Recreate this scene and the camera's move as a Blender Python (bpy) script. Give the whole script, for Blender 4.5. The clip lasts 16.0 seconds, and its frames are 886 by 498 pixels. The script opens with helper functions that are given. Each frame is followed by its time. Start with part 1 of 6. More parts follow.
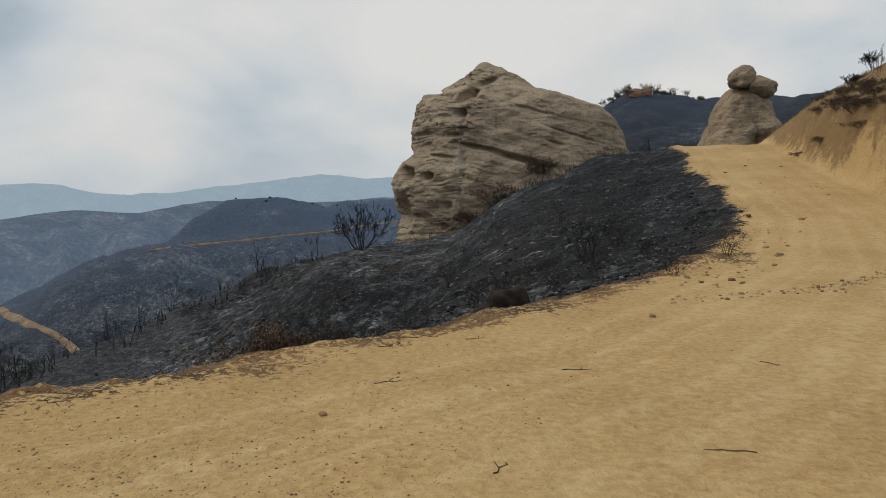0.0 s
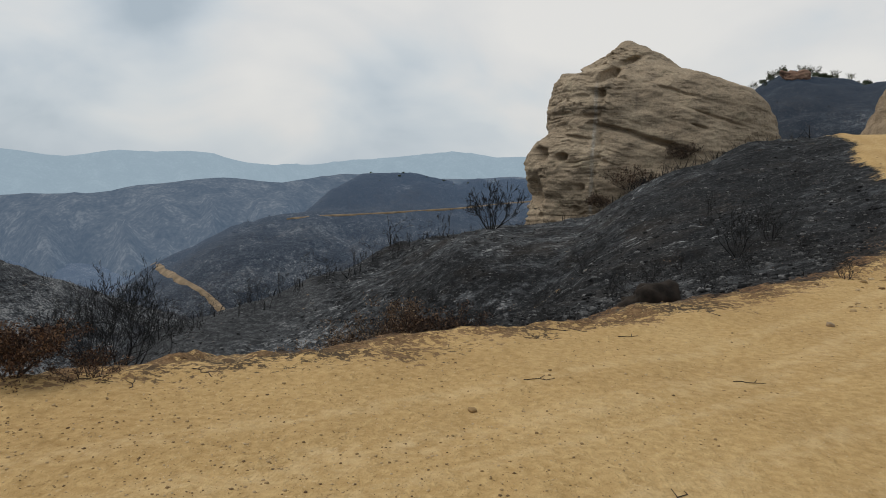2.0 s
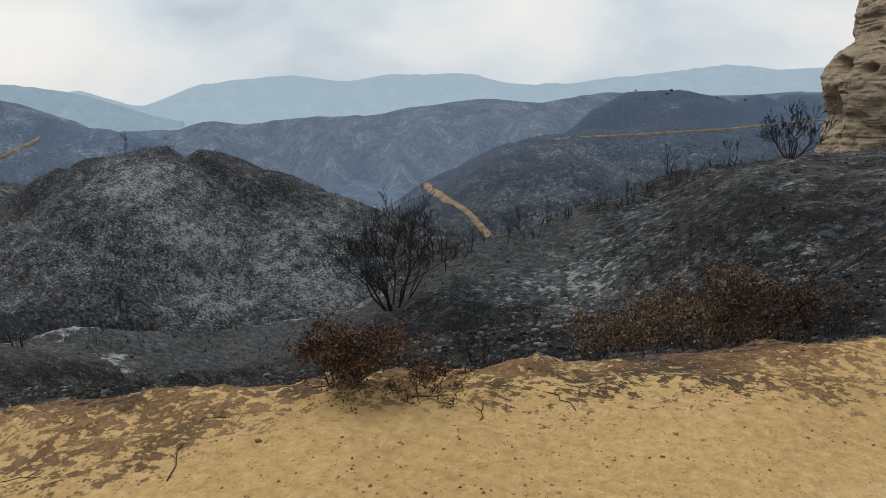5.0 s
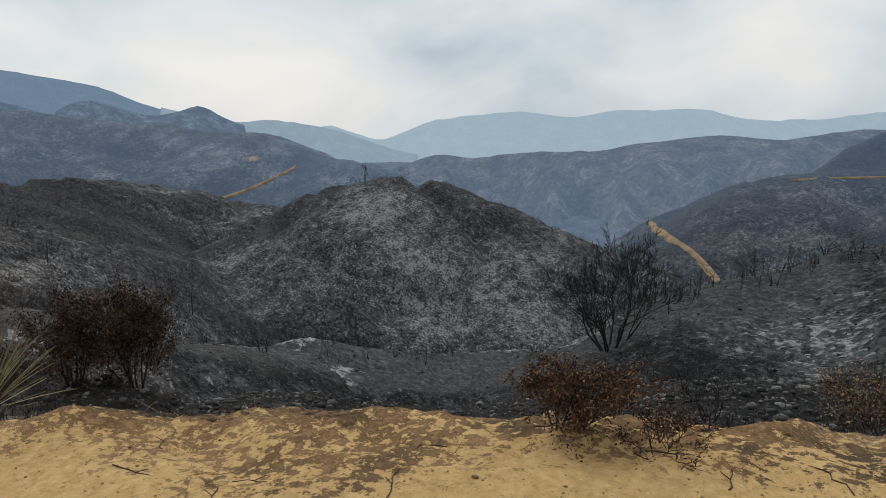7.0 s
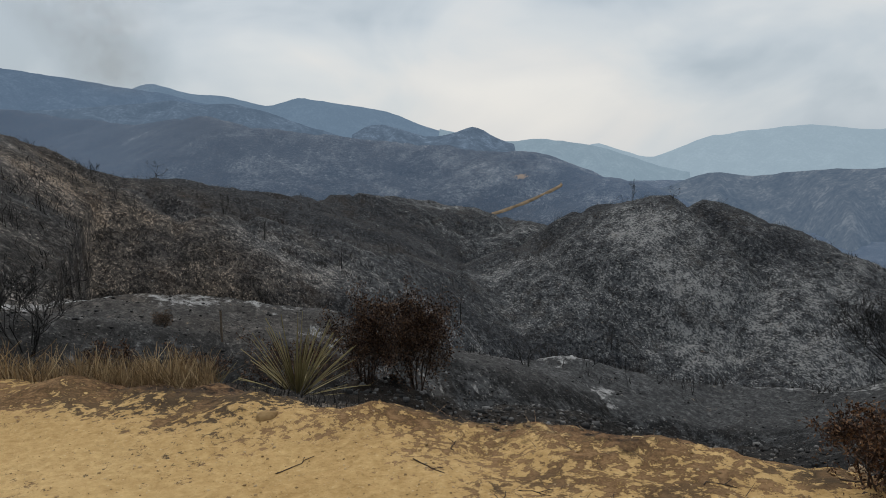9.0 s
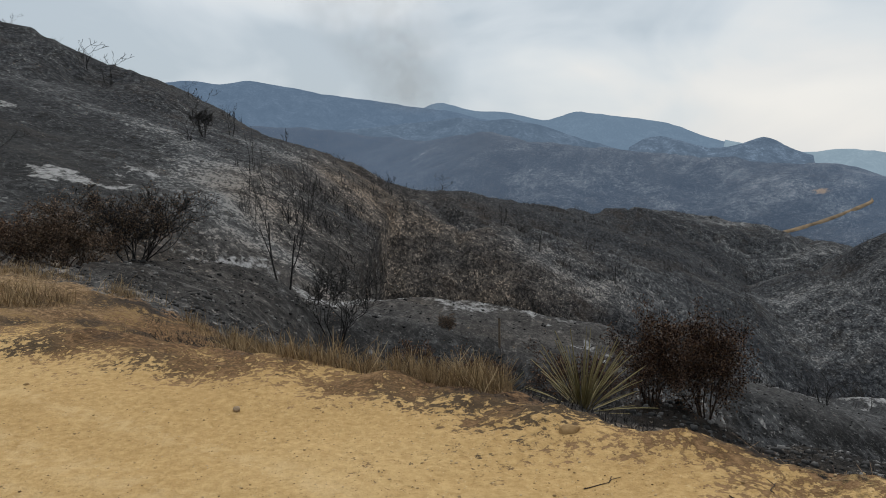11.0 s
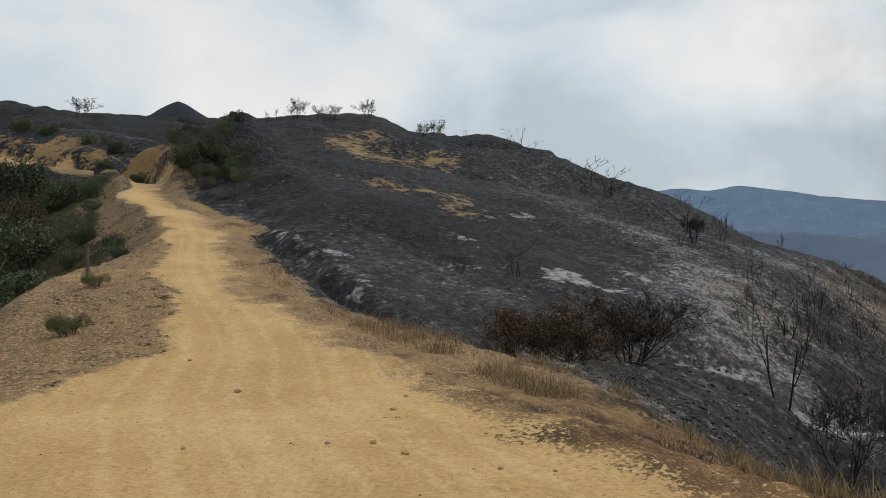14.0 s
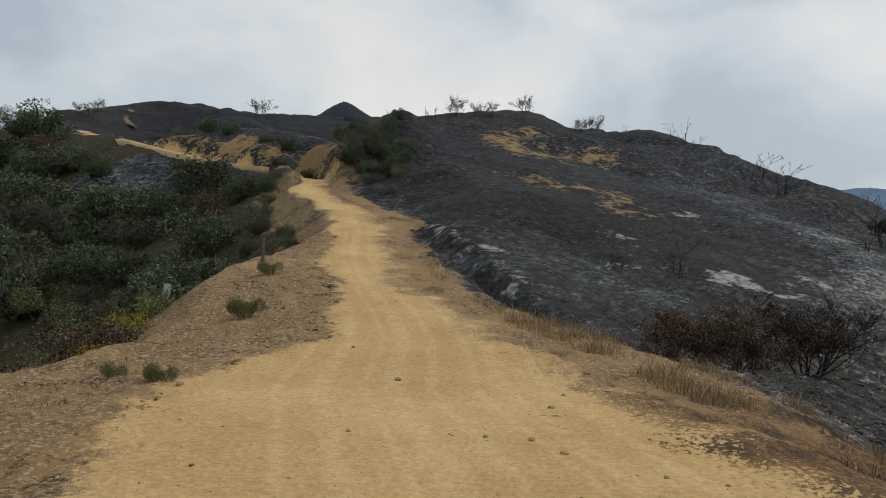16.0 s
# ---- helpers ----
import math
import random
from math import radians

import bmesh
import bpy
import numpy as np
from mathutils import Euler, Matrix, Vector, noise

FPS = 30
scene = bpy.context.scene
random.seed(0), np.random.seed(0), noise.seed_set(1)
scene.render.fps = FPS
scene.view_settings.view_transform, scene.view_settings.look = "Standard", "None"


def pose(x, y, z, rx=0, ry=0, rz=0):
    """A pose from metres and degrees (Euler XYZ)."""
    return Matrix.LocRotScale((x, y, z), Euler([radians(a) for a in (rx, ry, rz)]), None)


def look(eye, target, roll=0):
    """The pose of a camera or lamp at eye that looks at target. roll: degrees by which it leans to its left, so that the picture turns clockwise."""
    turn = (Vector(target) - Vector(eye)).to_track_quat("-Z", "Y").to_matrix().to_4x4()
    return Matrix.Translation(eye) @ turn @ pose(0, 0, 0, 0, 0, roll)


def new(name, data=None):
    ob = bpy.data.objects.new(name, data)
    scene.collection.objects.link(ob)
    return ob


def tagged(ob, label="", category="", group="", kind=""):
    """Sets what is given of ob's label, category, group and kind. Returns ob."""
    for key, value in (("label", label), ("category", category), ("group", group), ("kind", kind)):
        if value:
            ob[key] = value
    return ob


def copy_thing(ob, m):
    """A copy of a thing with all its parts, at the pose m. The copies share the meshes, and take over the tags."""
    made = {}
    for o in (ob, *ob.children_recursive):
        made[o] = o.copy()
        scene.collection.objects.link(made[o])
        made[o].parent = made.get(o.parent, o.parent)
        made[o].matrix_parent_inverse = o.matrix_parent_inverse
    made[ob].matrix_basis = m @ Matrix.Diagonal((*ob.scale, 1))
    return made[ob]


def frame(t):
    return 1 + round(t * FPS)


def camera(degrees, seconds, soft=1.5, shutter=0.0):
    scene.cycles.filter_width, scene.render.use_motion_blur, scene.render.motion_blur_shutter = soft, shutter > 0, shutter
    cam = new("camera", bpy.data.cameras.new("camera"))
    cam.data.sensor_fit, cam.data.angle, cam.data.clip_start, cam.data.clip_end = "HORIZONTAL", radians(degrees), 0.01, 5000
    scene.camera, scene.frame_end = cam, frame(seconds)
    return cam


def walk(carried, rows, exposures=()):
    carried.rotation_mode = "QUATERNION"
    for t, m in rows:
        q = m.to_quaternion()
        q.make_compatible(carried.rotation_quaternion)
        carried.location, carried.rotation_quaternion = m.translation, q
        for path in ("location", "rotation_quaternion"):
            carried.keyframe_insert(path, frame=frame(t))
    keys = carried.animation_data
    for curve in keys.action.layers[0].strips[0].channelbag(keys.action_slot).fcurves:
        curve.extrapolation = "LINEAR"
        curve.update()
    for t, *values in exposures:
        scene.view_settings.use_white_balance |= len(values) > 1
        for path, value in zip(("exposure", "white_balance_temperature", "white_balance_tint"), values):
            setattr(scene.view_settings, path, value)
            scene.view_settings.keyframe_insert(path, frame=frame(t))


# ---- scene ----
cam = camera(62.82, 16.0, soft=0.95)
# seconds, eye, heading to the left, tilt, roll
ROWS = (
    (0.0, -0.000, 0.000, 1.600, 0.00, -3.96, -1.13),
    (0.5, -0.059, 0.031, 1.616, 4.39, -4.21, -0.99),
    (1.0, -0.101, 0.078, 1.621, 8.41, -4.55, 0.23),
    (1.5, -0.121, 0.206, 1.611, 10.70, -4.96, 0.86),
    (2.0, -0.276, 0.392, 1.630, 10.03, -5.59, 1.17),
    (2.5, -0.458, 0.606, 1.739, 8.27, -7.46, 1.16),
    (3.0, -0.643, 0.857, 1.785, 7.71, -8.43, 1.28),
    (3.5, -0.907, 1.090, 1.824, 10.61, -9.41, 1.69),
    (4.0, -1.213, 1.246, 1.887, 15.86, -10.67, 0.39),
    (4.5, -1.407, 1.391, 1.905, 22.36, -11.27, -0.43),
    (5.0, -1.595, 1.556, 1.911, 30.19, -12.02, -0.05),
    (5.2, -1.648, 1.609, 1.894, 32.45, -12.35, -0.40),
    (7.3, -1.872, 1.748, 1.809, 50.77, -8.76, 0.44),
    (7.5, -1.872, 1.724, 1.819, 53.20, -8.49, 0.42),
    (8.0, -1.866, 1.660, 1.843, 59.12, -8.08, -0.07),
    (8.2, -1.860, 1.635, 1.852, 61.51, -8.09, -0.29),
    (10.3, -1.841, 1.367, 1.902, 79.74, -7.10, -0.59),
    (10.5, -1.841, 1.328, 1.913, 82.67, -6.97, -0.74),
    (11.0, -1.838, 1.247, 1.926, 89.64, -6.61, -0.91),
    (11.5, -1.809, 1.196, 1.931, 94.93, -6.03, -1.02),
    (12.0, -1.785, 1.139, 1.943, 99.53, -4.93, -0.87),
    (12.5, -1.774, 1.082, 1.952, 104.96, -3.14, -0.80),
    (13.0, -1.754, 1.012, 1.980, 112.28, -1.34, -0.90),
    (13.5, -1.727, 0.950, 1.990, 119.89, 0.64, -0.39),
    (14.0, -1.681, 0.878, 1.995, 126.38, 1.80, 0.47),
    (14.5, -1.659, 0.834, 1.995, 130.90, 2.87, 1.01),
    (15.0, -1.662, 0.793, 1.996, 133.46, 3.30, 1.53),
    (15.5, -1.673, 0.757, 1.986, 135.23, 3.28, 1.83),
    (16.0, -1.692, 0.709, 1.957, 138.42, 1.29, 2.20),
)
PATH = [(t, pose(x, y, z, 90 + b, 0, a) @ pose(0, 0, 0, 0, 0, r)) for t, x, y, z, a, b, r in ROWS]
EXPOSURES = ((0.0, -0.12), (2.0, -0.03), (3.5, 0.03), (4.5, 0.16), (5.2, 0.2), (7.5, 0.08), (8.2, 0.0), (10.5, 0.08), (11.5, 0.14), (12.5, 0.15), (13.5, 0.2), (14.5, 0.0), (16.0, 0.0))
walk(cam, PATH, EXPOSURES)

# ---- light ----
world = bpy.data.worlds.new("overcast_sky")
scene.world = world
world.use_nodes = True
wn, wl = world.node_tree.nodes, world.node_tree.links
wn.clear()
sky = wn.new("ShaderNodeTexSky")
sky.sky_type, sky.sun_disc = "NISHITA", False
sky.sun_elevation, sky.sun_rotation, sky.dust_density = radians(48), radians(-100), 3.0
wtc = wn.new("ShaderNodeTexCoord")
wmap = wn.new("ShaderNodeMapping")
wmap.inputs["Scale"].default_value = (1.0, 1.0, 1.9)
wl.new(wtc.outputs["Generated"], wmap.inputs["Vector"])


def cloud_layer(scale, detail, distortion):
    n = wn.new("ShaderNodeTexNoise")
    n.inputs["Scale"].default_value, n.inputs["Detail"].default_value = scale, detail
    n.inputs["Roughness"].default_value, n.inputs["Distortion"].default_value = 0.46, distortion
    wl.new(wmap.outputs["Vector"], n.inputs["Vector"])
    return n.outputs["Fac"]


# broad grey banks with softer billows in them
billow = wn.new("ShaderNodeMixRGB")
billow.inputs["Fac"].default_value = 0.32
wl.new(cloud_layer(1.55, 5, 0.3), billow.inputs["Color1"])
wl.new(cloud_layer(4.4, 7, 0.5), billow.inputs["Color2"])
ramp = wn.new("ShaderNodeValToRGB")
ramp.color_ramp.elements[0].position, ramp.color_ramp.elements[0].color = 0.41, (3.8, 4.45, 5.0, 1)
ramp.color_ramp.elements[1].position, ramp.color_ramp.elements[1].color = 0.63, (7.3, 7.2, 6.95, 1)
for stop, tone in ((0.465, (4.95, 5.5, 5.95, 1)), (0.52, (5.9, 6.25, 6.45, 1)), (0.565, (6.6, 6.65, 6.6, 1))):
    ramp.color_ramp.elements.new(stop).color = tone
wl.new(billow.outputs["Color"], ramp.inputs["Fac"])
wmix = wn.new("ShaderNodeMixRGB")
wmix.inputs["Fac"].default_value = 0.92
wl.new(sky.outputs["Color"], wmix.inputs["Color1"])
wl.new(ramp.outputs["Color"], wmix.inputs["Color2"])
wbg = wn.new("ShaderNodeBackground")
wbg.inputs["Strength"].default_value = 0.11
wl.new(wmix.outputs["Color"], wbg.inputs["Color"])
wout = wn.new("ShaderNodeOutputWorld")
wl.new(wbg.outputs["Background"], wout.inputs["Surface"])

sun_data = bpy.data.lights.new("sun", "SUN")
sun_data.energy, sun_data.angle, sun_data.color = 1.3, radians(22), (1.0, 0.95, 0.87)
sun = new("sun", sun_data)
sun.matrix_world = look((-60, 10, 75), (0, 0, 0))


# ---- noise on arrays ----
def lattice(ix, iy, iz, seed):
    h = (ix * 374761393 + iy * 668265263 + iz * 2147483647 + seed * 1274126177) & 0xFFFFFFFF
    h = ((h ^ (h >> 13)) * 1274126177) & 0xFFFFFFFF
    h = h ^ (h >> 16)
    return (h & 0xFFFF) / 32767.5 - 1.0


def vnoise(x, y, z=0.0, seed=0):
    x, y, z = np.broadcast_arrays(np.asarray(x, float), np.asarray(y, float), np.asarray(z, float))
    fx, fy, fz = np.floor(x), np.floor(y), np.floor(z)
    ix, iy, iz = fx.astype(np.int64), fy.astype(np.int64), fz.astype(np.int64)
    u, v, w = x - fx, y - fy, z - fz
    u, v, w = u * u * (3 - 2 * u), v * v * (3 - 2 * v), w * w * (3 - 2 * w)
    flat = not np.any(w)
    total = 0.0
    for dz in ((0,) if flat else (0, 1)):
        a = lattice(ix, iy, iz + dz, seed) * (1 - u) + lattice(ix + 1, iy, iz + dz, seed) * u
        b = lattice(ix, iy + 1, iz + dz, seed) * (1 - u) + lattice(ix + 1, iy + 1, iz + dz, seed) * u
        layer = a * (1 - v) + b * v
        total = total + (layer if flat else layer * (w if dz else 1 - w))
    return total


def fbm(x, y, z=0.0, octaves=4, seed=0, gain=0.5):
    total, amp, s = 0.0, 1.0, 1.0
    for k in range(octaves):
        total = total + amp * vnoise(np.asarray(x) * s + 17.3 * k, np.asarray(y) * s - 9.1 * k, np.asarray(z) * s, seed + k)
        amp, s = amp * gain, s * 2.03
    return total


def smooth(a, b, v):
    t = np.clip((v - a) / (b - a), 0, 1)
    return t * t * (3 - 2 * t)


# ---- materials ----
def material(name):
    mat = bpy.data.materials.new(name)
    mat.use_nodes = True
    nt = mat.node_tree
    nt.nodes.clear()
    out = nt.nodes.new("ShaderNodeOutputMaterial")
    bsdf = nt.nodes.new("ShaderNodeBsdfPrincipled")
    nt.links.new(bsdf.outputs["BSDF"], out.inputs["Surface"])
    bsdf.inputs["Specular IOR Level"].default_value = 0.2
    return mat, nt, bsdf


def node(nt, kind, **values):
    n = nt.nodes.new(kind)
    for key, value in values.items():
        n.inputs[key.replace("_", " ")].default_value = value
    return n


def noise_tex(nt, vector, scale, detail=4.0, rough=0.55):
    n = node(nt, "ShaderNodeTexNoise", Scale=scale, Detail=detail, Roughness=rough)
    nt.links.new(vector, n.inputs["Vector"])
    return n.outputs["Fac"]


def ramp_of(nt, fac, stops):
    r = nt.nodes.new("ShaderNodeValToRGB")
    while len(r.color_ramp.elements) < len(stops):
        r.color_ramp.elements.new(0.5)
    for e, (p, col) in zip(r.color_ramp.elements, stops):
        e.position = p
        e.color = (*col, 1) if len(col) == 3 else col
    nt.links.new(fac, r.inputs["Fac"])
    return r.outputs["Color"]


def math_of(nt, op, a, b=None, clamp=False):
    n = nt.nodes.new("ShaderNodeMath")
    n.operation, n.use_clamp = op, clamp
    if op == "MULTIPLY_ADD":
        n.inputs[2].default_value = 0.12
    for socket, value in zip(n.inputs, (a, b)):
        if value is None:
            continue
        if isinstance(value, (int, float)):
            socket.default_value = value
        else:
            nt.links.new(value, socket)
    return n.outputs[0]


def mix_of(nt, fac, a, b, kind="MIX"):
    n = nt.nodes.new("ShaderNodeMixRGB")
    n.blend_type = kind
    for key, value in (("Fac", fac), ("Color1", a), ("Color2", b)):
        if isinstance(value, (int, float)):
            n.inputs[key].default_value = value
        elif isinstance(value, tuple):
            n.inputs[key].default_value = (*value, 1)
        else:
            nt.links.new(value, n.inputs[key])
    return n.outputs["Color"]


def bump_of(nt, bsdf, height, strength, distance):
    b = node(nt, "ShaderNodeBump", Strength=strength, Distance=distance)
    nt.links.new(height, b.inputs["Height"])
    nt.links.new(b.outputs["Normal"], bsdf.inputs["Normal"])


def position(nt):
    return nt.nodes.new("ShaderNodeNewGeometry").outputs["Position"]


def object_space(nt):
    return nt.nodes.new("ShaderNodeTexCoord").outputs["Object"]


def simple(name, stops, scale, rough=0.9, bump=0.0, dist=0.02, detail=4.0):
    mat, nt, bsdf = material(name)
    co = object_space(nt)
    fac = noise_tex(nt, co, scale, detail)
    info = nt.nodes.new("ShaderNodeObjectInfo")
    col = ramp_of(nt, fac, stops)
    shade = math_of(nt, "ADD", math_of(nt, "MULTIPLY", info.outputs["Random"], 0.35), 0.82)
    n = nt.nodes.new("ShaderNodeVectorMath")
    n.operation = "SCALE"
    nt.links.new(col, n.inputs[0])
    nt.links.new(shade, n.inputs["Scale"])
    nt.links.new(n.outputs["Vector"], bsdf.inputs["Base Color"])
    bsdf.inputs["Roughness"].default_value = rough
    if bump:
        bump_of(nt, bsdf, noise_tex(nt, co, scale * 2.3, 6), bump, dist)
    return mat


def stretched(nt, vector, turn, scale):
    """Coordinates turned about z and scaled, for streaks."""
    m = nt.nodes.new("ShaderNodeMapping")
    m.inputs["Rotation"].default_value = (0, 0, radians(turn))
    m.inputs["Scale"].default_value = scale
    nt.links.new(vector, m.inputs["Vector"])
    return m.outputs["Vector"]


def ground_material(hazy=False):
    mat, nt, bsdf = material("hazed_burnt_slope" if hazy else "burnt_ground")
    pos = position(nt)

    def mask(name):
        a = nt.nodes.new("ShaderNodeAttribute")
        a.attribute_name = name
        return a.outputs["Fac"]

    fine, mid, big, huge = (noise_tex(nt, pos, s, d, 0.6) for s, d in ((14, 5), (2.2, 6), (0.35, 6), (0.045, 6)))
    # charcoal under a grey film of ash, with white flecks where the brush burnt out
    tiny = noise_tex(nt, pos, 5.5, 6, 0.7)
    crumb = noise_tex(nt, pos, 17, 4, 0.7)
    soot = math_of(nt, "ADD", math_of(nt, "MULTIPLY", mid, 0.3), math_of(nt, "ADD", math_of(nt, "MULTIPLY", tiny, 0.4), math_of(nt, "MULTIPLY", crumb, 0.3)))
    char = ramp_of(nt, soot, ((0.40, (0.005, 0.0053, 0.006)), (0.5, (0.015, 0.0158, 0.017)), (0.565, (0.031, 0.032, 0.033)), (0.63, (0.095, 0.094, 0.092))))
    drift, streak_v = stretched(nt, pos, 32, (0.75, 1.2, 1.0)), stretched(nt, pos, -24, (0.65, 1.2, 1.0))
    fleck_a, fleck_b, fleck_c = noise_tex(nt, pos, 0.55, 9, 0.72), noise_tex(nt, drift, 2.2, 8, 0.72), noise_tex(nt, streak_v, 3.6, 5, 0.66)
    # ash dusting; its blue cast is haze painted into the far slopes
    dust_haze = ramp_of(nt, fleck_b, ((0.38, (0.009, 0.0102, 0.0125)), (0.5, (0.025, 0.0275, 0.033)), (0.58, (0.058, 0.062, 0.07)), (0.68, (0.13, 0.134, 0.14))))
    char = mix_of(nt, mask("dust_haze"), char, dust_haze)
    ash_fac = math_of(nt, "ADD", math_of(nt, "MULTIPLY", fleck_a, 0.45), math_of(nt, "MULTIPLY", fleck_b, 0.55))
    ash_fac = math_of(nt, "ADD", ash_fac, math_of(nt, "MULTIPLY", mask("ash"), 0.08))
    film = ramp_of(nt, ash_fac, ((0.47, (0, 0, 0)), (0.54, (0.5, 0.5, 0.5)), (0.63, (0.85, 0.85, 0.85))))
    col = mix_of(nt, film, char, mix_of(nt, tiny, (0.05, 0.054, 0.06), (0.13, 0.136, 0.143)))
    spark = ramp_of(nt, noise_tex(nt, pos, 8.5, 2, 0.6), ((0.66, (0, 0, 0)), (0.70, (0.6, 0.6, 0.6))))
    clot = ramp_of(nt, noise_tex(nt, pos, 4.6, 3, 0.6), ((0.60, (0, 0, 0)), (0.64, (0.85, 0.85, 0.85))))
    scorch = ramp_of(nt, noise_tex(nt, pos, 0.95, 6, 0.66), ((0.56, (0, 0, 0)), (0.62, (0.75, 0.75, 0.75))))
    col = mix_of(nt, clot, col, (0.007, 0.007, 0.008))
    col = mix_of(nt, scorch, col, (0.010, 0.0098, 0.010))
    white_fac = math_of(nt, "ADD", math_of(nt, "MULTIPLY", fleck_a, 0.4), math_of(nt, "MULTIPLY", fleck_c, 0.6))
    white_fac = math_of(nt, "ADD", white_fac, math_of(nt, "MULTIPLY", mask("ash"), 0.07))
    white_m = ramp_of(nt, white_fac, ((0.565, (0, 0, 0)), (0.595, (0.6, 0.6, 0.6)), (0.65, (1, 1, 1))))
    col = mix_of(nt, white_m, col, mix_of(nt, crumb, (0.13, 0.13, 0.131), (0.40, 0.40, 0.395)))
    col = mix_of(nt, spark, col, (0.24, 0.235, 0.225))
    brown_fac = math_of(nt, "ADD", math_of(nt, "MULTIPLY", huge, 0.5), math_of(nt, "MULTIPLY", big, 0.5))
    brown_m = ramp_of(nt, brown_fac, ((0.52, (0, 0, 0)), (0.66, (0.35, 0.35, 0.35))))
    col = mix_of(nt, brown_m, col, mix_of(nt, tiny, (0.012, 0.009, 0.007), (0.10, 0.076, 0.055)))
    powder = math_of(nt, "ADD", math_of(nt, "MULTIPLY", tiny, 0.5), math_of(nt, "MULTIPLY", fleck_b, 0.5))
    col = mix_of(nt, mask("veil"), col, ramp_of(nt, powder, ((0.38, (0.022, 0.023, 0.0245)), (0.5, (0.055, 0.057, 0.06)), (0.64, (0.15, 0.151, 0.152)))))
    col = mix_of(nt, mask("warm"), col, (1.28, 1.0, 0.76), "MULTIPLY")
    pale_m = ramp_of(nt, math_of(nt, "ADD", mask("pale"), math_of(nt, "MULTIPLY", math_of(nt, "SUBTRACT", fleck_b, 0.5), 2.6)), ((0.35, (0, 0, 0)), (0.75, (1, 1, 1))))
    col = mix_of(nt, pale_m, col, mix_of(nt, tiny, (0.10, 0.10, 0.103), (0.50, 0.50, 0.50)))
    # bare ochre earth of cuts and unburnt patches
    earth = mix_of(nt, mix_of(nt, 0.5, mid, tiny), (0.13, 0.078, 0.034), (0.38, 0.25, 0.115))
    cut_m = ramp_of(nt, math_of(nt, "ADD", mask("cut"), math_of(nt, "ADD", math_of(nt, "MULTIPLY", math_of(nt, "SUBTRACT", mid, 0.5), 0.8), math_of(nt, "MULTIPLY", math_of(nt, "SUBTRACT", fleck_a, 0.5), 1.7))),
                    ((0.42, (0, 0, 0)), (0.6, (1, 1, 1))))
    col = mix_of(nt, cut_m, col, earth)
    # dry grass that the fire missed, in streaks
    straw_n = math_of(nt, "ADD", math_of(nt, "MULTIPLY", noise_tex(nt, stretched(nt, pos, 20, (0.7, 0.8, 1.2)), 0.7, 8, 0.72), 0.65), math_of(nt, "MULTIPLY", fleck_b, 0.35))
    straw_m = ramp_of(nt, math_of(nt, "ADD", mask("straw"), math_of(nt, "MULTIPLY", math_of(nt, "SUBTRACT", straw_n, 0.5), 4.6)), ((0.56, (0, 0, 0)), (0.74, (0.5, 0.5, 0.5)), (1.1, (0.95, 0.95, 0.95))))
    col = mix_of(nt, straw_m, col, mix_of(nt, tiny, (0.12, 0.076, 0.036), (0.46, 0.325, 0.17)))
    # green scrub floor
    scrub = ramp_of(nt, mix_of(nt, 0.5, mid, tiny), ((0.35, (0.016, 0.018, 0.011)), (0.55, (0.048, 0.044, 0.024)), (0.7, (0.13, 0.10, 0.055))))
    green_m = ramp_of(nt, math_of(nt, "ADD", mask("green"), math_of(nt, "MULTIPLY", math_of(nt, "SUBTRACT", big, 0.5), 0.8)),
                      ((0.45, (0, 0, 0)), (0.55, (1, 1, 1))))
    col = mix_of(nt, green_m, col, scrub)
    # the dirt road
    road_a = ramp_of(nt, big, ((0.35, (0.36, 0.222, 0.088)), (0.5, (0.465, 0.302, 0.128)), (0.68, (0.575, 0.40, 0.192))))
    road_b = mix_of(nt, ramp_of(nt, fine, ((0.3, (0, 0, 0)), (0.7, (1, 1, 1)))), (0.36, 0.222, 0.084), (0.70, 0.49, 0.235))
    road_col = mix_of(nt, 0.5, road_a, road_b)
    dots = ramp_of(nt, noise_tex(nt, pos, 24, 5, 0.7), ((0.60, (0, 0, 0)), (0.70, (1, 1, 1))))
    road_col = mix_of(nt, math_of(nt, "MULTIPLY", dots, 0.75), road_col, (0.20, 0.12, 0.048))
    speck = ramp_of(nt, noise_tex(nt, pos, 38, 3, 0.6), ((0.64, (0, 0, 0)), (0.72, (1, 1, 1))))
    road_col = mix_of(nt, math_of(nt, "MULTIPLY", speck, 0.7), road_col, (0.62, 0.48, 0.29))
    tracks = node(nt, "ShaderNodeAttribute")
    tracks.attribute_name = "track"
    road_col = mix_of(nt, math_of(nt, "MULTIPLY", tracks.outputs["Fac"], ramp_of(nt, noise_tex(nt, pos, 6, 5, 0.7), ((0.42, (0, 0, 0)), (0.6, (0.45, 0.45, 0.45))))), road_col, (0.66, 0.48, 0.26))
    road_m = ramp_of(nt, math_of(nt, "ADD", math_of(nt, "ADD", mask("road"), math_of(nt, "MULTIPLY", math_of(nt, "SUBTRACT", mid, 0.5), 1.0)),
                     math_of(nt, "MULTIPLY", math_of(nt, "SUBTRACT", fine, 0.5), 0.9)), ((0.38, (0, 0, 0)), (0.64, (1, 1, 1))))
    col = mix_of(nt, road_m, col, road_col)
    # dry litter and scorched leaves along the verge
    lit_n = noise_tex(nt, pos, 11, 7, 0.72)
    burn_n = noise_tex(nt, pos, 0.6, 5, 0.6)
